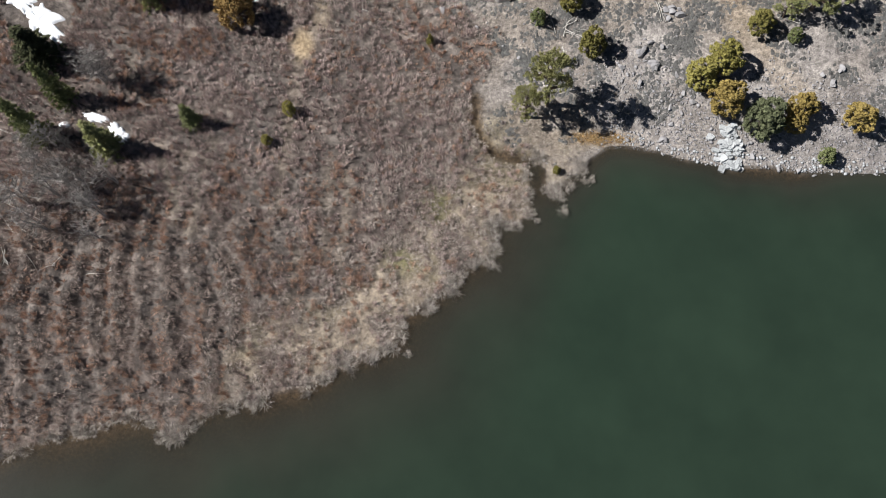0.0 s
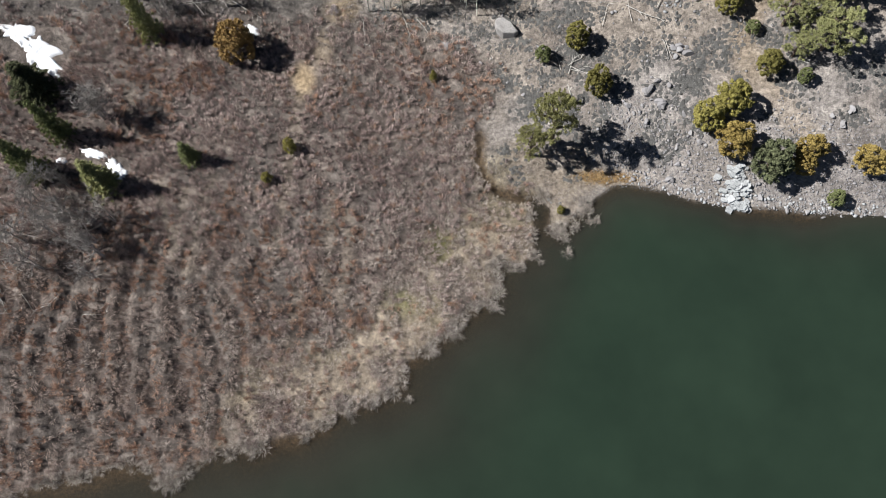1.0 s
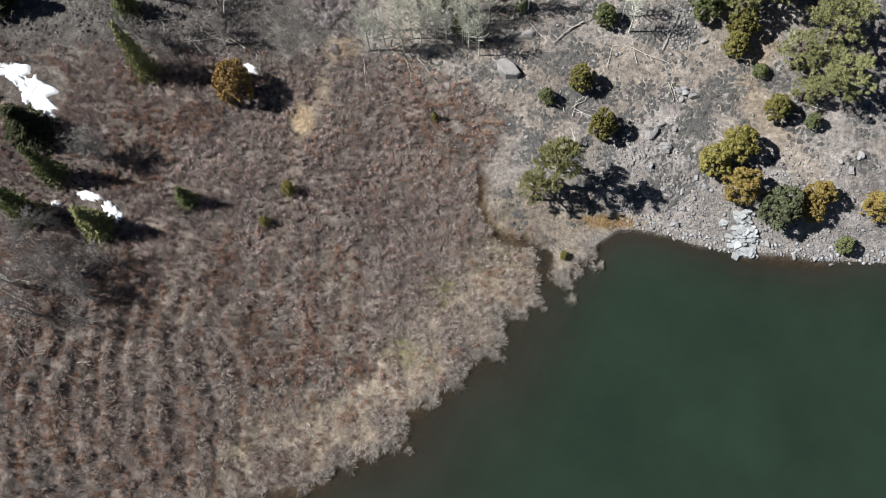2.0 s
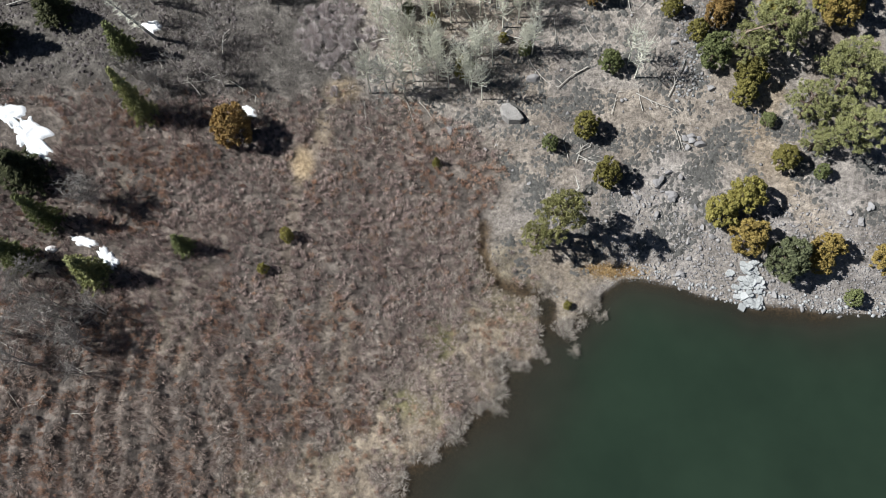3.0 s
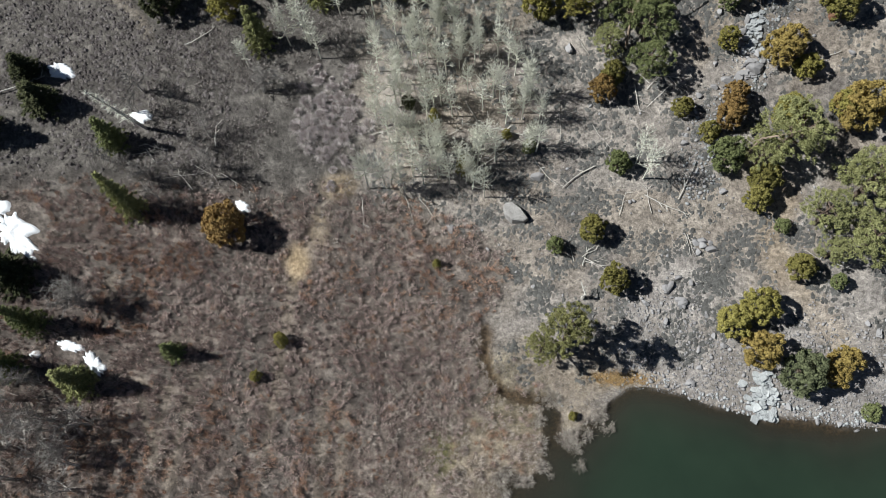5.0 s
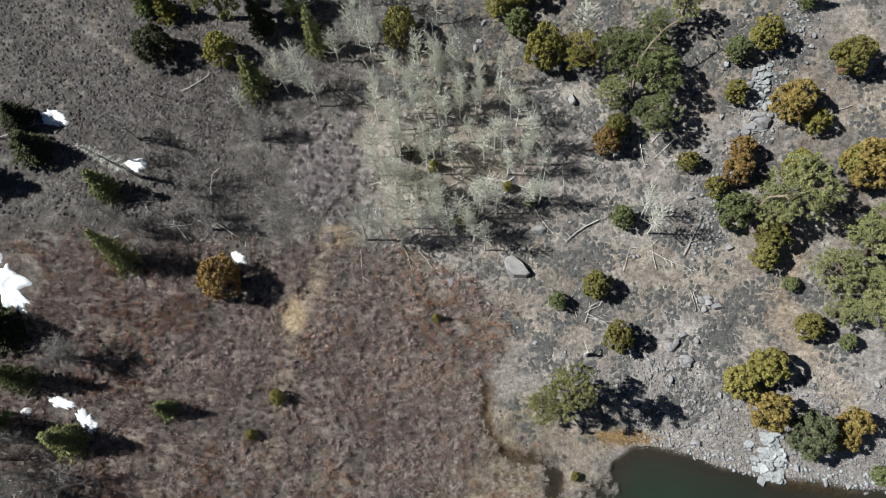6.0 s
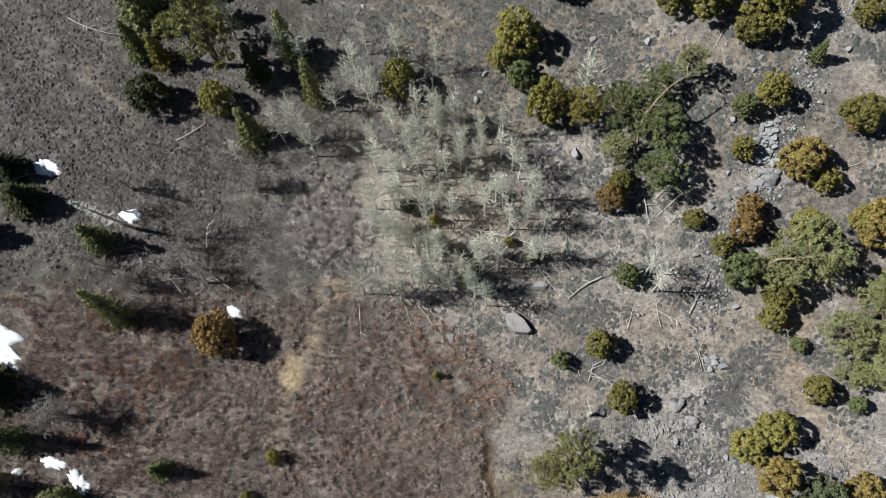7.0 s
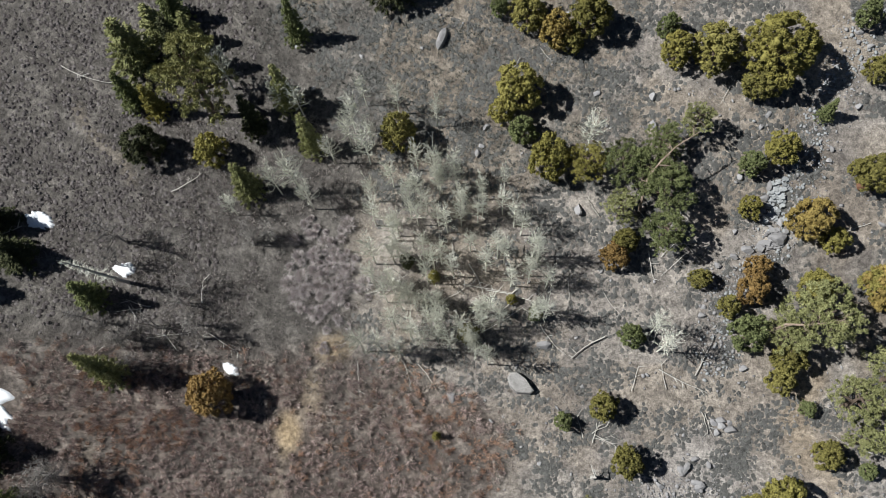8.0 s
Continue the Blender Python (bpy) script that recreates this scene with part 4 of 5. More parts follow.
def snag(x, y, r, h):
    kind = RNG.randrange(4)
    planted(("snag", kind), lambda: bare_tree(random.Random(500 + kind), SNAGWOOD, 2, 0.6, 13, 6, 0.25, 0.14, 0.3, 0.95, 0.0105), x, y, (r, r, h),
            "grey dead shrubby tree with crooked bare branches", "dead tree", "dead trees", "dead_tree")


def log(x0, y0, x1, y1, r):
    """A fallen bleached trunk with broken branch stubs, lying on the ground."""
    rng = random.Random(int(x0 * 70 + y0 * 31))
    thing = new("fallen_log")
    thing.location = (x0, y0, ground_at(x0, y0))
    long = math.hypot(x1 - x0, y1 - y0)
    across = Vector((-(y1 - y0), x1 - x0, 0)) / max(long, 0.1)
    bow = rng.uniform(-0.06, 0.06) * long
    spine = []
    for k in range(6):
        u = k / 5
        p = Vector((x0 + (x1 - x0) * u, y0 + (y1 - y0) * u, 0)) + across * (bow * math.sin(math.pi * u) + rng.gauss(0, 0.03))
        p.z = ground_at(p.x, p.y) + r * 0.55 + 0.12
        spine.append(p - thing.location)
    body = Shape()
    body.tube(spine, [r * 0.29 * (1 - 0.6 * k / 5) for k in range(6)], 7)
    part("trunk", body.mesh("trunk", DEADWOOD), thing)
    for _ in range(max(2, int(long * 0.8))):
        u = rng.uniform(0.3, 0.98)
        k = min(4, int(u * 5))
        root = spine[k].lerp(spine[k + 1], u * 5 - k)
        way = (spine[-1] - spine[0]).normalized() * rng.uniform(0.2, 0.7) + across * rng.choice((-1, 1)) * rng.uniform(0.3, 0.8) + Vector((0, 0, rng.uniform(0, 0.25)))
        stub = Shape()
        stub.tube([root, root + way * 0.5 + Vector((0, 0, 0.04)), root + way], [r * 0.22, r * 0.16, r * 0.06], 4)
        part("branch", stub.mesh("branch", DEADWOOD), thing)
    tagged(thing, "bleached fallen log with broken branch stubs on the ground", "log", "fallen logs")


def boulder_mesh(seed, divide=1):
    rng = random.Random(seed)
    verts, faces = icosahedron(divide)
    cuts = [(Vector((rng.gauss(0, 1), rng.gauss(0, 1), rng.gauss(0.2, 0.8))).normalized(), rng.uniform(0.42, 0.8)) for _ in range(11)]
    out = []
    for v in verts:
        p = Vector(v) * (1 + 0.12 * noise.noise(Vector(v) * 1.7 + Vector((seed, 0, 0))))
        for n, at in cuts:
            p -= n * max(0.0, p.dot(n) - at)
        out.append(tuple(p))
    return mesh_of("boulder", out, faces, STONE)


BOULDERS = [boulder_mesh(n) for n in range(6)]


def boulder(x, y, r):
    ob = new("boulder", RNG.choice(BOULDERS))
    ob.matrix_basis = Matrix.Translation((x, y, ground_at(x, y) + 0.12 * r)) @ pose(0, 0, 0, RNG.uniform(-15, 15), RNG.uniform(-15, 15), RNG.uniform(0, 360)) @ Matrix.Diagonal((r * 1.1, r * 0.85, r * 0.65, 1))
    tagged(ob, "weathered grey granite boulder half sunk in soil", "boulder", "boulders")


def prism(outline, low, top, material, inset=0.08, tilt=(0, 0)):
    """An angular block with chamfered upper edges."""
    n = len(outline)
    mid = Vector((sum(p[0] for p in outline) / n, sum(p[1] for p in outline) / n, 0))
    rings = []
    for z, k in ((low, 1.0), (top - inset, 0.98), (top, 1.0 - inset * 1.2)):
        rings.append([(mid.x + (p[0] - mid.x) * k, mid.y + (p[1] - mid.y) * k, z + (tilt[0] * p[0] + tilt[1] * p[1] if z > low else 0)) for p in outline])
    faces = [tuple(range(2 * n, 3 * n))]
    for ring in range(2):
        for k in range(n):
            q = (k + 1) % n
            faces.append((ring * n + k, ring * n + q, ring * n + n + q, ring * n + n + k))
    return mesh_of("stone", rings[0] + rings[1] + rings[2], faces, material)


# The great slab in the meadow.
slab = new("slab_boulder", prism([(-1.25, 0.55), (-1.0, 0.95), (-0.35, 1.05), (0.6, 0.35), (1.35, -0.75), (0.95, -1.05), (-0.3, -0.95), (-1.0, -0.35)][::-1], -0.6, 0.9, SLAB_STONE, 0.09, (0.05, 0.12)))
slab.location = (2.3, 55.4, ground_at(2.3, 55.4))
tagged(slab, "large flat-topped grey granite slab split along its top", "boulder", "boulders")


def snow_patch(x, y, rx, ry, turn, seed, holes=0.35):
    """A thin remnant of old snow with a ragged edge that lies on the ground."""
    rings, spokes = 8, 84
    verts, faces = [], []
    ca, sa = math.cos(radians(turn)), math.sin(radians(turn))
    for k in range(rings + 1):
        u = k / rings
        for s in range(spokes):
            c = 2 * math.pi * s / spokes
            ring = Vector((math.cos(c), math.sin(c), seed * 3.7))
            edge = 1 + holes * (1.1 * noise.noise(ring * 1.3) + 0.9 * noise.noise(ring * 3.1) + 0.5 * noise.noise(ring * 7.0))
            edge = max(edge, 0.25)
            px, py = rx * u * edge * math.cos(c), ry * u * edge * math.sin(c)
            gx, gy = x + px * ca - py * sa, y + px * sa + py * ca
            lift = 0.16 * (1 - u**4) + 0.14 * noise.noise(Vector((gx * 1.6, gy * 1.6, seed))) if u < 1 else -0.12
            verts.append((gx - x, gy - y, lift + 0.06 + ground_at(gx, gy)))
    for k in range(rings):
        for s in range(spokes):
            q = (s + 1) % spokes
            faces.append((k * spokes + s, (k + 1) * spokes + s, (k + 1) * spokes + q, k * spokes + q))
    ob = new("snow_patch", mesh_of("snow_patch", verts, faces, SNOW, True))
    ob.location = (x, y, 0)
    tagged(ob, "melting patch of old white snow in tree shade", "snow", "snow patches")


snow_patch(-50.9, 52.3, 2.8, 1.5, -38, 1, 0.6)
snow_patch(-53.5, 54.6, 2.2, 1.2, -30, 8, 0.5)
snow_patch(-48.2, 70.7, 1.6, 0.95, -10, 2)
snow_patch(-38.8, 65.9, 1.1, 0.7, -10, 3)
snow_patch(-27.0, 56.2, 1.0, 0.5, -30, 4)
snow_patch(-43.3, 40.6, 1.4, 0.5, -15, 5, 0.5)
snow_patch(-40.5, 38.8, 1.4, 0.8, -45, 6, 0.5)
snow_patch(-46.5, 39.6, 0.6, 0.4, 0, 7)


def rock_ledge(x, y, wide, long, lean, count, seed, label, material, largest=0.62):
    """Broken pale slabs that step down a slope; lean: how far the ledge shifts in x over its length."""
    rng = random.Random(seed)
    ledge = new("rock_ledge")
    ledge.location = (x, y, ground_at(x, y))
    for k in range(count):
        u = rng.random() - 0.5
        cx, cy = x + lean * u + rng.gauss(0, wide * (0.4 - 0.12 * u)), y + long * u
        big = rng.uniform(0.14, largest)
        ring = [(math.cos(c) * big * rng.uniform(0.7, 1.15), math.sin(c) * big * rng.uniform(0.5, 0.95)) for c in np.linspace(0, 6.28, rng.choice((6, 7, 8)))[:-1]]
        stone = part("stone", prism(ring, -0.5, 0.04 + rng.uniform(0, 0.28), material, 0.05, (rng.uniform(-0.22, 0.22), rng.uniform(-0.22, 0.22))), ledge)
        stone.matrix_basis = Matrix.Translation((cx - x, cy - y, ground_at(cx, cy) - ledge.location.z)) @ pose(0, 0, 0, 0, 0, rng.uniform(0, 360))
    tagged(ledge, label, "rock ledge", "rock ledges")


rock_ledge(27.2, 37.7, 1.5, 4.4, -0.3, 120, 11, "pale grey ledge of broken slabs at the waterline", LEDGE_STONE)
rock_ledge(25.6, 71.6, 1.0, 3.6, 1.0, 90, 12, "pale bluish ledge of broken stone in a dry gully", PALE_STONE, 0.36)
rock_ledge(25.2, 68.2, 1.4, 1.6, 0.5, 36, 13, "pale grey ledge of cracked stone beside a juniper", STONE, 0.5)


def dead_limb(points, r, label, stubs=5, wood=DEADWOOD):
    """A bare bent trunk with a few broken branches, standing where its foot is."""
    rng = random.Random(int(points[0][0] * 50))
    x, y, _ = points[0]
    thing = new("dead_tree")
    thing.location = (x, y, ground_at(x, y))
    spine = [Vector((px - x, py - y, dz)) for px, py, dz in points]
    body = Shape()
    body.tube(spine, [r * (1 - 0.75 * k / (len(spine) - 1)) for k in range(len(spine))], 6)
    part("trunk", body.mesh("trunk", wood), thing)
    for k in range(stubs):
        u = 0.35 + 0.6 * k / max(1, stubs - 1)
        n = min(len(spine) - 2, int(u * (len(spine) - 1)))
        root = spine[n].lerp(spine[n + 1], u * (len(spine) - 1) - n)
        way = Vector((rng.gauss(0, 0.7), rng.gauss(0, 0.7), rng.uniform(-0.1, 0.5)))
        limb = Shape()
        limb.tube([root, root + way * 0.6 + Vector((rng.gauss(0, 0.12), rng.gauss(0, 0.12), 0.05)), root + way * 1.3], [r * 0.4, r * 0.28, r * 0.08], 4)
        for _ in range(6):
            at = root + way * rng.uniform(0.3, 1.2)
            limb.twig(at, at + Vector((rng.gauss(0, 0.35), rng.gauss(0, 0.35), rng.uniform(-0.05, 0.3))), 0.02)
        part("branch", limb.mesh("branch", wood), thing)
    tagged(thing, label, "dead tree", "dead trees")


dead_limb([(13.3, 71.0, -0.1), (13.2, 71.5, 2.5), (13.3, 72.4, 4.5), (14.2, 73.3, 6.0), (15.3, 74.2, 7.0), (17.3, 75.4, 7.5)], 0.15, "bent bare trunk of a half-dead pine", 7, LIMBWOOD)
dead_limb([(24.6, 59.9, -0.1), (25.0, 59.7, 4.5), (26.3, 59.3, 6.0), (27.9, 59.3, 7.0), (28.9, 59.1, 7.2)], 0.13, "bent bare trunk of a half-dead pine", 6, LIMBWOOD)


def dead_conifer(x, y, lean, h, label):
    """A standing dead conifer: a bare leaning trunk set with short silver branches."""
    rng = random.Random(61)
    thing = new("dead_conifer")
    thing.location = (x, y, ground_at(x, y))
    spine = [Vector((lean[0] * u, lean[1] * u, h * u - 0.1)) for u in (0, 0.35, 0.7, 1.0)]
    trunk, crown = Shape(), Shape()
    trunk.tube(spine, [0.2, 0.16, 0.1, 0.03], 6)
    for k in range(110):
        u = 0.25 + 0.74 * k / 109
        root = Vector((lean[0] * u, lean[1] * u, h * u - 0.1))
        c, size = rng.uniform(0, 6.28), (1.5 - 1.2 * u) * rng.uniform(0.6, 1.15)
        tip = root + Vector((math.cos(c) * size, math.sin(c) * size, rng.uniform(-0.15, 0.25)))
        crown.tube([root, root.lerp(tip, 0.6) + Vector((0, 0, 0.05)), tip], [0.035, 0.025, 0.008], 3)
        for _ in range(3):
            at = root.lerp(tip, rng.uniform(0.4, 0.95))
            crown.twig(at, at + Vector((rng.gauss(0, 0.25), rng.gauss(0, 0.25), rng.uniform(-0.05, 0.15))), 0.018)
    part("trunk", trunk.mesh("trunk", SNAGWOOD), thing)
    part("crown", crown.mesh("crown", ASPENWOOD), thing)
    tagged(thing, label, "dead tree", "dead trees")


dead_conifer(-38.3, 64.6, (-2.3, -0.8), 9.0, "tall silver dead conifer with short bare branches")

dead_limb([(9.3, 46.9, -0.1), (9.3, 46.9, 0.9), (9.4, 46.8, 1.7)], 0.24, "broken grey stump beside a pine", 3)

stump = Shape()
stump.tube([Vector((0, 0, -0.2)), Vector((0.03, 0.02, 0.25)), Vector((0.1, 0.02, 0.55))], [0.5, 0.42, 0.36], 9)
rusty = tagged(new("tree_stump", stump.mesh("tree_stump", RUST)), "rust-brown weathered stump under a juniper", "stump")
rusty.matrix_basis = Matrix.Translation((32.8, 72.6, ground_at(32.8, 72.6) + 0.1)) @ pose(0, 0, 0, 20, 35, 10)

aspen(8.3, 76.5, 1.7, 6.2)

# More bare aspens fill the grove.
GROVE = random.Random(23)
for _ in range(46):
    c, k = GROVE.uniform(0, 6.28), math.sqrt(GROVE.random())
    aspen(-3.6 + 8.2 * k * math.cos(c), 65.5 + 9.0 * k * math.sin(c), GROVE.uniform(0.8, 1.4), GROVE.uniform(4.2, 7.0))


def reed_clump(x, y, r):
    """A lone fan of dead stalks that stands in the shallows."""
    rng = random.Random(int(x * 90 + y * 17))
    fan = Shape()
    stretch = [rng.uniform(0.5, 1.25) for _ in range(7)]
    for _ in range(int(130 * r)):
        c, out = rng.uniform(0, 6.28), math.sqrt(rng.random())
        far = r * out * stretch[int(c / 6.284 * 7)] * rng.uniform(0.8, 1.2)
        root = Vector((rng.gauss(0, 0.2 * r), rng.gauss(0, 0.2 * r), -0.25))
        tip = Vector((math.cos(c) * far, math.sin(c) * far, 0.12 + 0.55 * r * (1.0 - 0.75 * out)))
        knee = root.lerp(tip, 0.55) + Vector((rng.gauss(0, 0.05), rng.gauss(0, 0.05), 0.22 * r))
        fan.twig(root, knee, 0.014)
        fan.twig(knee, tip, 0.012)
    ob = new("reed_clump", fan.mesh("reed_clump", FANS))
    ob.location = (x, y, 0.0)
    tagged(ob, "lone pale clump of dead stalks standing in the shallows", "reeds", "reed clumps")


# Dead branches strewn under the western trees.
STREWN = random.Random(31)
for cx, cy, wide, tall, count in ((-47, 30, 5, 9, 16), (-36, 60, 6, 5, 9), (16, 68.5, 2.5, 1.5, 6), (9.5, 50.5, 1.2, 0.8, 4)):
    for _ in range(count):
        x, y, c, size = cx + STREWN.uniform(-wide, wide), cy + STREWN.uniform(-tall, tall), STREWN.uniform(0, 6.28), STREWN.uniform(1.2, 3.2)
        log(x, y, x + size * math.cos(c), y + size * math.sin(c), STREWN.uniform(0.1, 0.2))

juniper(12.3, 48.3, 1.59, 4.0, "olive")
juniper(26.2, 45.8, 1.98, 4.2, "yellow")
juniper(23.8, 44.3, 1.80, 3.8, "yellow")
juniper(26.4, 41.6, 2.10, 4.4, "bronze")
juniper(30.3, 39.6, 2.33, 4.9, "grey")
juniper(34.2, 40.7, 1.53, 3.7, "bronze")
juniper(33.7, 39.4, 1.22, 3.0, "bronze")
juniper(40.2, 39.5, 1.64, 3.5, "bronze")
juniper(37.3, 36.3, 1.04, 2.3, "green")
juniper(10.0, 53.2, 1.48, 3.5, "olive")
juniper(6.4, 51.8, 0.96, 2.3, "green")
juniper(29.9, 49.3, 1.43, 3.2, "olive")
juniper(33.6, 48.1, 0.85, 2.0, "green")
juniper(28.4, 53.3, 0.80, 1.6, "green")
juniper(26.5, 57.5, 1.55, 3.6, "olive")
juniper(25.8, 55.6, 1.32, 3.1, "olive")
juniper(22.9, 59.6, 1.85, 4.3, "green")
juniper(21.2, 62.0, 1.16, 2.7, "olive")
juniper(23.2, 63.4, 1.50, 3.8, "rust")
juniper(23.6, 65.3, 1.27, 3.2, "rust")
juniper(18.7, 64.5, 1.05, 2.5, "olive")
juniper(10.9, 66.5, 1.42, 3.6, "rust")
juniper(11.8, 67.8, 1.30, 3.6, "olive")
juniper(34.9, 63.4, 2.42, 5.3, "bronze")
juniper(28.0, 69.2, 1.98, 4.6, "bronze")
juniper(30.3, 67.6, 1.30, 2.8, "yellow")
juniper(23.0, 70.6, 1.16, 2.8, "yellow")
juniper(25.5, 75.3, 1.57, 3.8, "yellow")
juniper(23.0, 74.2, 1.26, 3.0, "green")
spruce(29.4, 78.5, 0.99, 3.4, "green")
juniper(33.4, 73.0, 1.75, 3.9, "olive")
juniper(32.2, 73.7, 0.93, 2.2, "olive")
juniper(16.1, 84.1, 1.49, 4.1, "yellow")
juniper(15.4, 86.4, 1.07, 3.0, "green")
juniper(2.4, 88.4, 1.88, 4.5, "olive")
juniper(5.1, 86.7, 1.65, 4.2, "bronze")
juniper(8.1, 87.4, 2.07, 5.2, "olive")
juniper(6.7, 85.9, 1.09, 2.7, "olive")
juniper(-0.4, 89.8, 1.01, 2.5, "green")
juniper(32.6, 86.4, 1.13, 3.1, "green")
juniper(33.7, 81.8, 1.33, 3.1, "olive")
juniper(1.7, 81.6, 2.22, 5.5, "yellow")
juniper(0.2, 80.2, 1.34, 3.3, "yellow")
juniper(2.1, 78.2, 1.44, 3.5, "green")
juniper(4.7, 75.3, 2.21, 5.1, "yellow")
juniper(28.6, 63.5, 1.72, 3.6, "yellow")
juniper(33.8, 63.9, 1.55, 3.6, "yellow")
juniper(12.6, 59.6, 1.30, 2.8, "green")
juniper(-2.9, 59.8, 1.07, 3.4, "olive")
spruce(-5.8, 50.3, 0.61, 1.9, "yellow")
juniper(-10.1, 78.4, 1.96, 5.5, "olive")
spruce(-6.4, 65.4, 0.80, 2.3, "yellow")
juniper(-9.2, 66.8, 0.80, 1.8, "dark")
juniper(3.7, 61.7, 0.83, 1.9, "green")
juniper(1.3, 63.1, 0.56, 1.4, "yellow")
juniper(-28.1, 53.3, 2.48, 5.4, "rust")
juniper(-37.2, 78.1, 2.18, 5.0, "dark")
juniper(-30.0, 77.9, 1.81, 4.2, "yellow")
spruce(-26.0, 74.2, 2.03, 7.1, "light")
spruce(-19.3, 78.3, 1.66, 7.8, "light")
spruce(-22.0, 82.7, 1.79, 8.4, "light")
spruce(-21.2, 89.4, 1.61, 7.5, "green")
spruce(-38.7, 87.5, 3.32, 8.5, "light")
spruce(-36.4, 90.3, 2.34, 6.3, "light")
spruce(-32.7, 89.8, 1.83, 5.7, "light")
spruce(-34.9, 92.3, 2.21, 6.4, "green")
spruce(-38.9, 83.2, 1.84, 6.8, "green")
spruce(-36.4, 82.5, 1.59, 5.9, "yellow")
pine(-30.2, 82.2, 4.2, 12.0, "straw")
spruce(-33.2, 87.2, 2.4, 9.0, "dark")
spruce(-25.6, 80.6, 1.7, 7.0, "dark")
spruce(-49.6, 66.6, 2.68, 4.7, "dark")
spruce(-51.6, 70.0, 2.18, 4.1, "dark")
spruce(-55.9, 63.0, 3.14, 6.5, "dark")
spruce(-41.3, 62.6, 1.99, 6.2, "green")
spruce(-38.2, 55.1, 1.87, 10.3, "light")
spruce(-49.9, 47.4, 3.33, 6.2, "dark")
spruce(-46.7, 42.5, 1.79, 8.1, "green")
spruce(-48.8, 38.0, 2.15, 8.8, "green")
spruce(-41.3, 36.8, 2.27, 6.6, "light")
spruce(-32.3, 40.2, 1.40, 4.4, "green")
juniper(-21.6, 41.9, 0.83, 2.2, "yellow")
juniper(-23.9, 38.2, 0.63, 1.6, "yellow")
juniper(8.3, 35.3, 0.52, 1.0, "yellow")
pine(7.4, 42.6, 2.8, 10.5, "straw")
pine(5.0, 41.4, 1.91, 6.2, "straw")
pine(28.1, 60.5, 3.53, 7.4, "light")
pine(26.1, 59.4, 2.29, 4.9, "light")
pine(35.0, 56.0, 3.49, 7.3, "light")
pine(31.6, 53.7, 2.55, 5.0, "light")
pine(35.5, 51.1, 3.10, 6.0, "light")
pine(32.6, 50.5, 1.70, 3.4, "light")
juniper(24.6, 83.0, 3.55, 6.9, "yellow")
juniper(19.5, 83.9, 2.3, 4.6, "olive")
juniper(23.6, 81.3, 2.0, 3.4, "olive")
pine(8.1, 74.6, 2.30, 4.5, "yellow")
pine(11.4, 74.6, 2.27, 4.8, "green")
pine(13.6, 73.9, 2.20, 4.6, "green")
pine(15.1, 68.2, 2.42, 5.0, "green")
pine(11.3, 70.6, 1.89, 4.0, "light")
pine(15.0, 71.5, 3.00, 5.8, "green")
pine(17.8, 77.5, 1.70, 4.5, "light")
pine(14.9, 76.3, 1.93, 4.1, "green")
spruce(-11.3, 92.4, 2.8, 9.5, "dark")
aspen(-20.3, 74.0, 1.91, 7.6)
aspen(-28.4, 84.9, 1.8, 6.0)
aspen(-22.6, 82.4, 1.5, 5.0)
aspen(-20.6, 82.0, 1.4, 5.0)
aspen(-15.1, 78.6, 1.4, 5.5)
aspen(-13.0, 78.4, 1.2, 5.2)
aspen(-17.0, 77.0, 1.3, 5.0)
aspen(-27.4, 71.9, 1.2, 4.4)
aspen(-19.1, 72.4, 1.34, 5.9)
aspen(-22.6, 74.0, 1.36, 6.0)
aspen(-13.2, 76.7, 1.44, 6.4)
aspen(-8.2, 75.7, 1.20, 5.3)
aspen(-6.5, 75.1, 1.41, 6.2)
aspen(-4.3, 74.2, 1.40, 6.2)
aspen(-6.0, 73.3, 1.19, 5.3)
aspen(-14.9, 79.9, 1.45, 6.4)
aspen(-13.7, 82.4, 1.00, 5.2)
aspen(-10.3, 81.3, 1.10, 5.2)
aspen(-6.3, 79.7, 1.08, 5.2)
aspen(-12.9, 72.9, 1.10, 5.2)
aspen(-10.7, 74.3, 1.21, 5.3)
aspen(-9.0, 72.7, 1.20, 5.3)
aspen(-7.2, 71.6, 1.20, 5.3)
aspen(-3.5, 71.4, 1.18, 5.2)
aspen(-2.1, 70.5, 1.07, 5.2)
aspen(0.3, 71.2, 1.06, 5.2)
aspen(-12.5, 70.6, 1.32, 5.8)
aspen(-10.4, 69.0, 1.31, 5.8)
aspen(-8.1, 70.5, 1.20, 5.3)
aspen(-5.1, 69.7, 1.19, 5.3)
aspen(2.1, 69.2, 1.27, 5.6)
aspen(3.3, 67.2, 1.37, 6.1)
aspen(-0.1, 67.1, 1.28, 5.7)
aspen(3.0, 65.4, 1.27, 5.6)
aspen(4.6, 64.2, 1.16, 5.2)
aspen(4.4, 61.5, 1.37, 6.0)
aspen(-10.0, 67.5, 1.09, 5.2)
aspen(-12.4, 66.8, 1.43, 6.3)
aspen(-12.4, 65.0, 1.21, 5.3)
aspen(-7.5, 67.5, 1.20, 5.3)
aspen(-4.4, 65.5, 1.29, 5.7)
aspen(-8.7, 63.0, 1.31, 5.8)
aspen(-5.5, 61.5, 1.19, 5.2)
aspen(-10.2, 60.5, 1.52, 6.7)
aspen(-8.5, 59.5, 1.52, 6.7)
aspen(-6.5, 60.7, 1.30, 5.7)
aspen(-1.7, 60.4, 1.28, 5.7)
aspen(-13.4, 58.3, 1.75, 7.6)
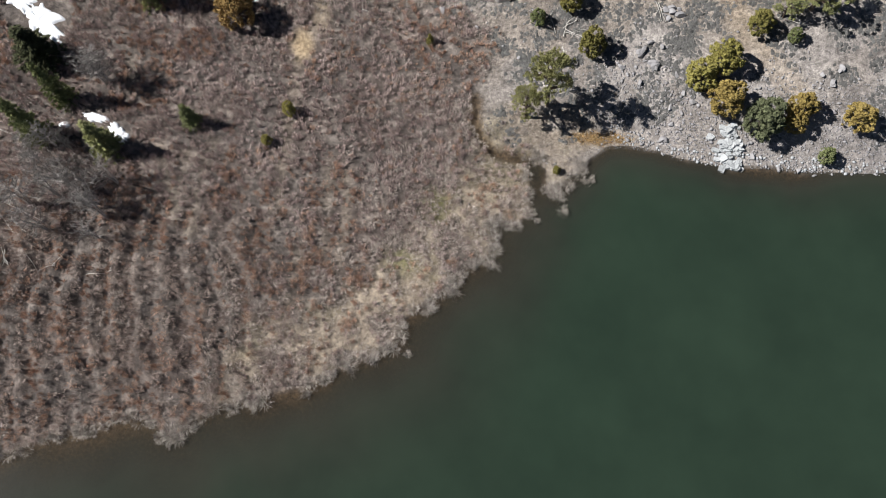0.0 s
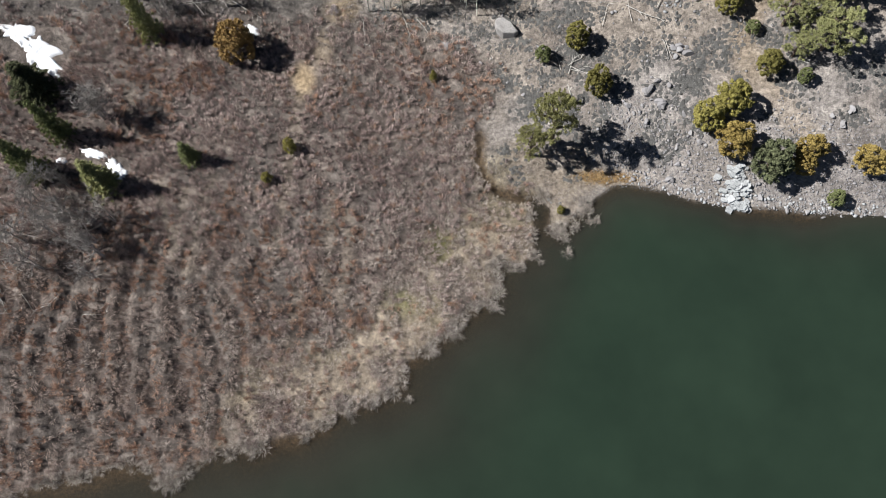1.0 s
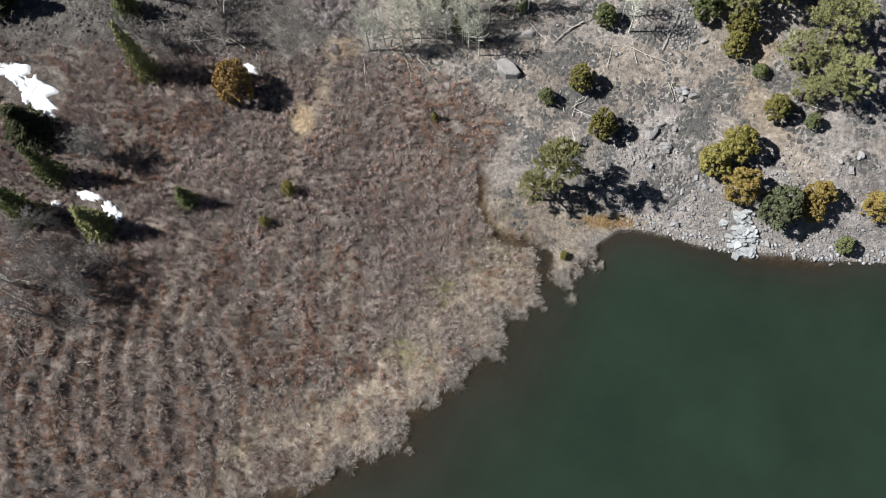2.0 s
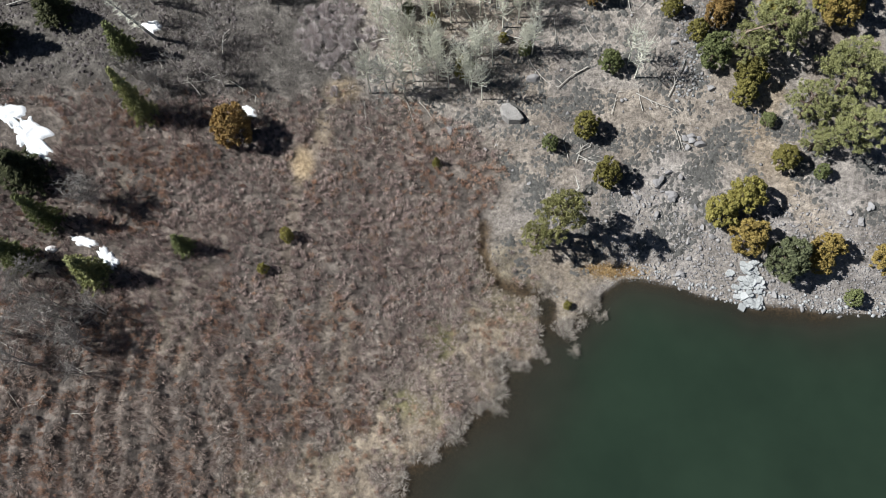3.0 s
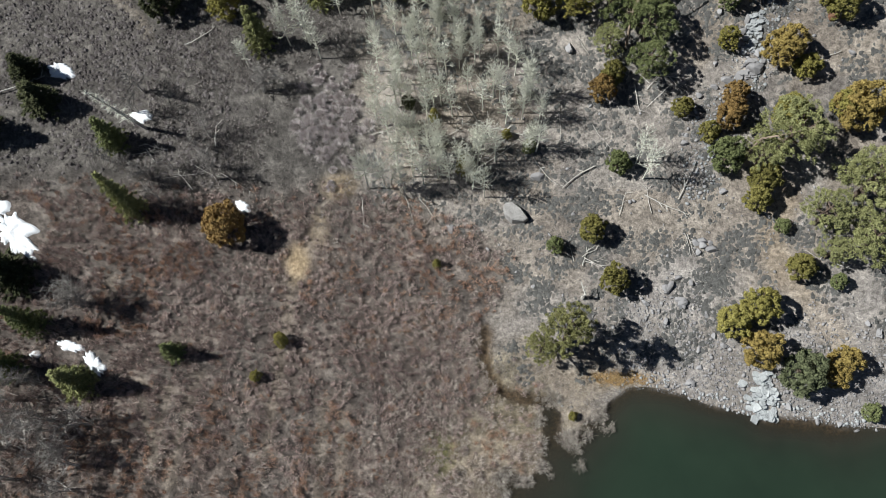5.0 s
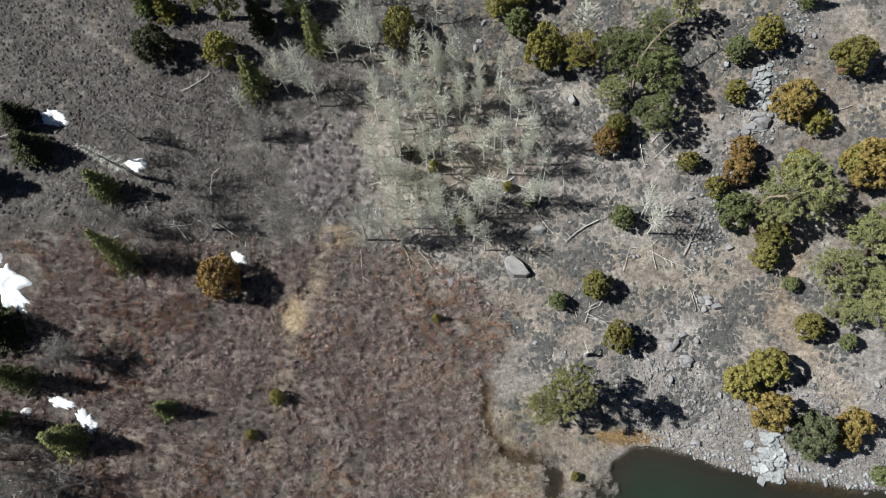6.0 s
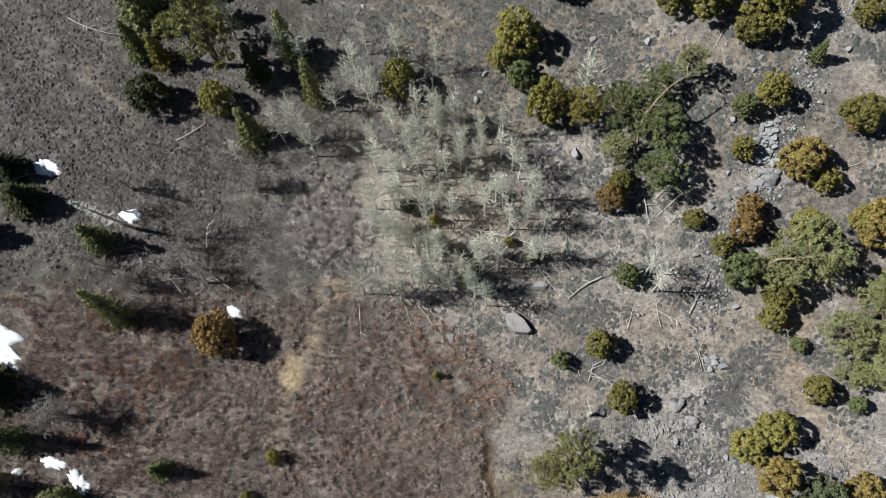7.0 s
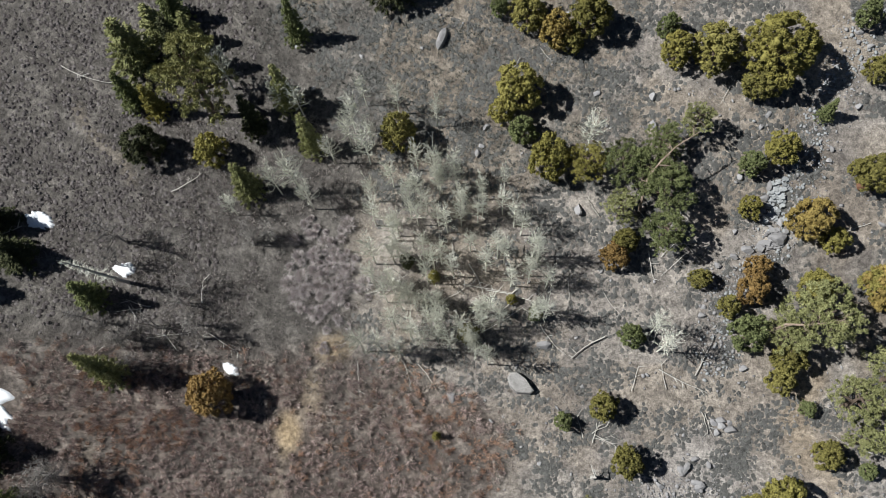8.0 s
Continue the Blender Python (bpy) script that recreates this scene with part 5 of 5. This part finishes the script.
aspen(-11.4, 58.3, 1.41, 6.2)
aspen(-9.4, 58.0, 1.41, 6.2)
aspen(-7.4, 58.6, 1.30, 5.7)
aspen(-4.6, 58.6, 1.29, 5.7)
aspen(-10.4, 63.9, 1.20, 5.3)
aspen(14.5, 59.9, 1.33, 5.9)
aspen(15.2, 58.4, 1.43, 6.3)
snag(-38.9, 68.8, 2.14, 5.4)
snag(-25.3, 69.0, 1.54, 4.3)
snag(-23.0, 69.6, 1.42, 4.0)
snag(-39.8, 59.6, 1.51, 4.2)
snag(-37.2, 58.8, 1.62, 4.5)
snag(-34.9, 60.1, 1.40, 4.0)
snag(-30.1, 59.0, 1.74, 4.9)
snag(-31.3, 63.8, 1.53, 4.3)
snag(-41.7, 60.6, 1.40, 4.0)
snag(-36.0, 56.7, 1.27, 4.0)
snag(-42.5, 45.3, 2.44, 5.4)
snag(-42.6, 44.9, 2.29, 5.4)
snag(-39.4, 66.4, 1.54, 4.3)
snag(-32.0, 62.5, 1.40, 4.0)
snag(-25.5, 68.8, 1.53, 4.3)
snag(-31.0, 60.6, 1.39, 4.0)
snag(-37.7, 57.8, 1.38, 4.0)
snag(-39.8, 33.0, 2.09, 5.4)
snag(-44.1, 32.3, 2.31, 5.4)
snag(-42.3, 29.6, 2.06, 5.4)
snag(-46.5, 33.8, 1.97, 5.4)
snag(-40.9, 26.6, 1.48, 4.1)
snag(-47.2, 37.2, 1.76, 4.9)
snag(-42.5, 44.8, 2.07, 5.4)
snag(-48.9, 30.4, 2.47, 5.4)
snag(-45.8, 31.1, 2.11, 5.4)
snag(-41.6, 30.6, 2.11, 5.4)
snag(-48.4, 34.8, 1.88, 5.3)
snag(-43.7, 33.1, 1.87, 5.2)
snag(-40.3, 28.8, 1.85, 5.2)
snag(-46.5, 27.4, 2.08, 5.4)
snag(-45.1, 36.5, 1.51, 4.2)
log(10.3, 59.7, 7.1, 57.7, 0.26)
log(4.1, 60.9, 6.6, 58.0, 0.14)
log(18.6, 56.2, 20.3, 59.7, 0.18)
log(15.3, 56.7, 19.7, 54.7, 0.2)
log(16.1, 55.0, 15.5, 57.5, 0.12)
log(12.8, 54.8, 13.5, 57.1, 0.12)
log(19.3, 53.0, 20.0, 50.7, 0.14)
log(10.0, 63.8, 11.9, 61.5, 0.1)
log(-7.9, 57.1, -6.0, 54.7, 0.16)
log(-9.4, 57.4, -8.5, 55.1, 0.16)
log(-14.0, 57.3, -13.7, 53.9, 0.18)
log(-2.9, 66.6, -1.1, 62.8, 0.2)
log(-6.8, 62.6, -2.3, 64.9, 0.16)
log(-3.5, 64.7, 1.3, 63.8, 0.2)
log(-1.7, 60.1, 2.5, 62.5, 0.16)
log(-11.0, 66.4, -9.2, 65.0, 0.16)
log(-0.1, 67.0, -3.0, 68.1, 0.14)
log(-13.3, 63.9, -10.9, 64.2, 0.18)
log(6.7, 64.9, 6.9, 61.6, 0.12)
log(-4.7, 68.7, -3.7, 65.0, 0.14)
log(-7.8, 66.7, -4.6, 67.4, 0.14)
log(-10.2, 60.4, -5.7, 60.7, 0.12)
log(-1.2, 64.1, 4.4, 62.7, 0.18)
log(1.1, 62.8, -0.6, 60.9, 0.16)
log(-34.6, 74.2, -31.4, 76.2, 0.2)
log(-47.8, 87.5, -41.6, 85.7, 0.22)
log(-35.8, 58.9, -31.3, 59.7, 0.12)
log(-29.5, 59.7, -25.9, 57.6, 0.12)
log(-32.5, 60.5, -29.2, 59.2, 0.14)
log(19.7, 67.5, 15.1, 68.1, 0.14)
log(15.4, 66.8, 17.2, 68.3, 0.14)
log(17.4, 68.0, 19.5, 66.2, 0.12)
log(21.2, 81.5, 20.2, 79.8, 0.1)
log(9.6, 70.6, 8.2, 72.4, 0.12)
log(9.4, 50.8, 12.0, 49.3, 0.14)
log(9.9, 50.3, 11.7, 51.1, 0.1)
log(1.8, 85.4, 0.1, 83.4, 0.12)
log(3.7, 86.2, 4.8, 84.8, 0.1)
log(30.7, 51.2, 32.2, 50.3, 0.1)
log(33.2, 50.0, 35.1, 49.4, 0.14)
log(33.7, 69.4, 30.9, 68.3, 0.1)
log(-55.2, 67.4, -49.7, 69.9, 0.3)
log(-43.8, 27.9, -39.9, 26.1, 0.22)
log(-51.2, 25.4, -49.9, 22.7, 0.18)
log(-47.2, 28.3, -51.7, 30.4, 0.16)
log(-47.2, 33.1, -42.9, 32.5, 0.16)
log(-53.5, 38.8, -50.2, 36.8, 0.2)
log(19.6, 52.9, 20.4, 50.8, 0.16)
log(-43.7, 34.5, -40.3, 31.6, 0.12)
log(-50.0, 31.1, -45.0, 29.9, 0.14)
boulder(-4.5, 54.1, 0.73)
boulder(4.5, 59.0, 0.83)
boulder(7.6, 71.3, 0.71)
boulder(14.4, 81.1, 0.54)
boulder(-6.0, 88.0, 1.14)
boulder(-1.5, 79.3, 0.45)
boulder(-2.3, 77.0, 0.51)
boulder(-1.9, 77.7, 0.39)
boulder(9.1, 81.7, 0.44)
boulder(25.7, 68.3, 1.05)
boulder(23.2, 67.3, 0.69)
boulder(20.5, 66.0, 0.48)
boulder(23.0, 66.2, 0.42)
boulder(19.1, 61.5, 0.48)
boulder(19.3, 62.3, 0.37)
boulder(22.0, 66.7, 0.48)
boulder(23.0, 57.0, 0.42)
boulder(19.2, 46.2, 0.53)
boulder(17.6, 47.5, 0.48)
boulder(20.0, 48.4, 0.43)
boulder(21.1, 51.9, 0.64)
boulder(20.4, 52.2, 0.53)
boulder(20.7, 51.3, 0.48)
boulder(21.8, 52.1, 0.42)
boulder(27.2, 54.5, 0.37)
boulder(24.6, 78.9, 0.42)
boulder(32.4, 79.3, 0.46)
boulder(32.8, 82.9, 0.57)
boulder(33.3, 84.3, 0.46)
boulder(30.2, 75.8, 0.36)
boulder(30.0, 74.8, 0.42)
boulder(34.7, 69.3, 0.41)
boulder(32.4, 85.6, 0.41)
boulder(14.4, 78.7, 0.48)
boulder(22.3, 73.7, 0.48)
boulder(24.9, 72.8, 0.58)
boulder(24.5, 71.8, 0.53)
boulder(24.2, 70.6, 0.47)
boulder(25.9, 69.6, 0.52)
boulder(22.0, 68.9, 0.37)
boulder(-0.5, 51.9, 0.33)
boulder(4.3, 48.0, 0.33)
boulder(-14.4, 87.3, 0.35)
boulder(-19.5, 84.5, 0.36)
boulder(-21.5, 88.8, 0.36)
boulder(8.3, 55.2, 0.33)
boulder(24.0, 77.9, 0.37)
boulder(33.4, 74.5, 0.31)
boulder(17.9, 47.9, 0.70)
boulder(19.2, 46.3, 0.70)
boulder(20.3, 39.0, 0.58)
boulder(21.5, 45.2, 0.41)
boulder(18.7, 48.8, 0.47)
boulder(16.4, 39.1, 0.35)
boulder(22.0, 51.5, 0.70)
boulder(21.1, 52.3, 0.58)
boulder(23.0, 56.9, 0.52)
boulder(17.6, 44.7, 0.47)
boulder(23.2, 42.4, 0.46)
boulder(20.9, 41.9, 0.41)
boulder(29.8, 36.8, 0.51)
boulder(32.6, 35.5, 0.45)
boulder(34.7, 35.2, 0.45)
boulder(36.4, 34.7, 0.40)
boulder(37.8, 43.5, 0.56)
boulder(38.6, 44.8, 0.51)
boulder(36.7, 44.5, 0.40)
boulder(17.6, 47.9, 0.63)
boulder(19.0, 46.7, 0.69)
boulder(20.3, 38.9, 0.56)
boulder(21.0, 40.4, 0.44)
boulder(22.3, 43.3, 0.44)
boulder(38.7, 45.1, 0.55)
boulder(37.9, 43.7, 0.49)
boulder(15.6, 46.3, 0.50)
boulder(-42.7, 22.1, 0.24)
reed_clump(12.2, 34.2, 0.88)
reed_clump(11.4, 34.1, 0.62)
reed_clump(9.0, 30.5, 1.00)
reed_clump(8.6, 32.1, 0.88)
reed_clump(9.9, 33.6, 1.00)
reed_clump(7.7, 32.6, 0.88)
reed_clump(11.2, 35.6, 1.00)
reed_clump(-7.6, 14.7, 0.75)
reed_clump(6.0, 29.4, 0.56)
reed_clump(-30.7, 6.3, 1.25)
reed_clump(-30.0, 7.2, 0.75)
reed_clump(-31.5, 5.3, 0.62)
reed_clump(3.7, 28.8, 0.88)
reed_clump(1.1, 24.4, 1.12)
reed_clump(-3.1, 21.6, 1.38)
reed_clump(-5.2, 19.5, 1.00)
reed_clump(-13.5, 13.1, 1.00)
reed_clump(-11.2, 14.3, 1.00)
reed_clump(-17.8, 10.7, 1.00)
reed_clump(-23.2, 9.0, 0.88)
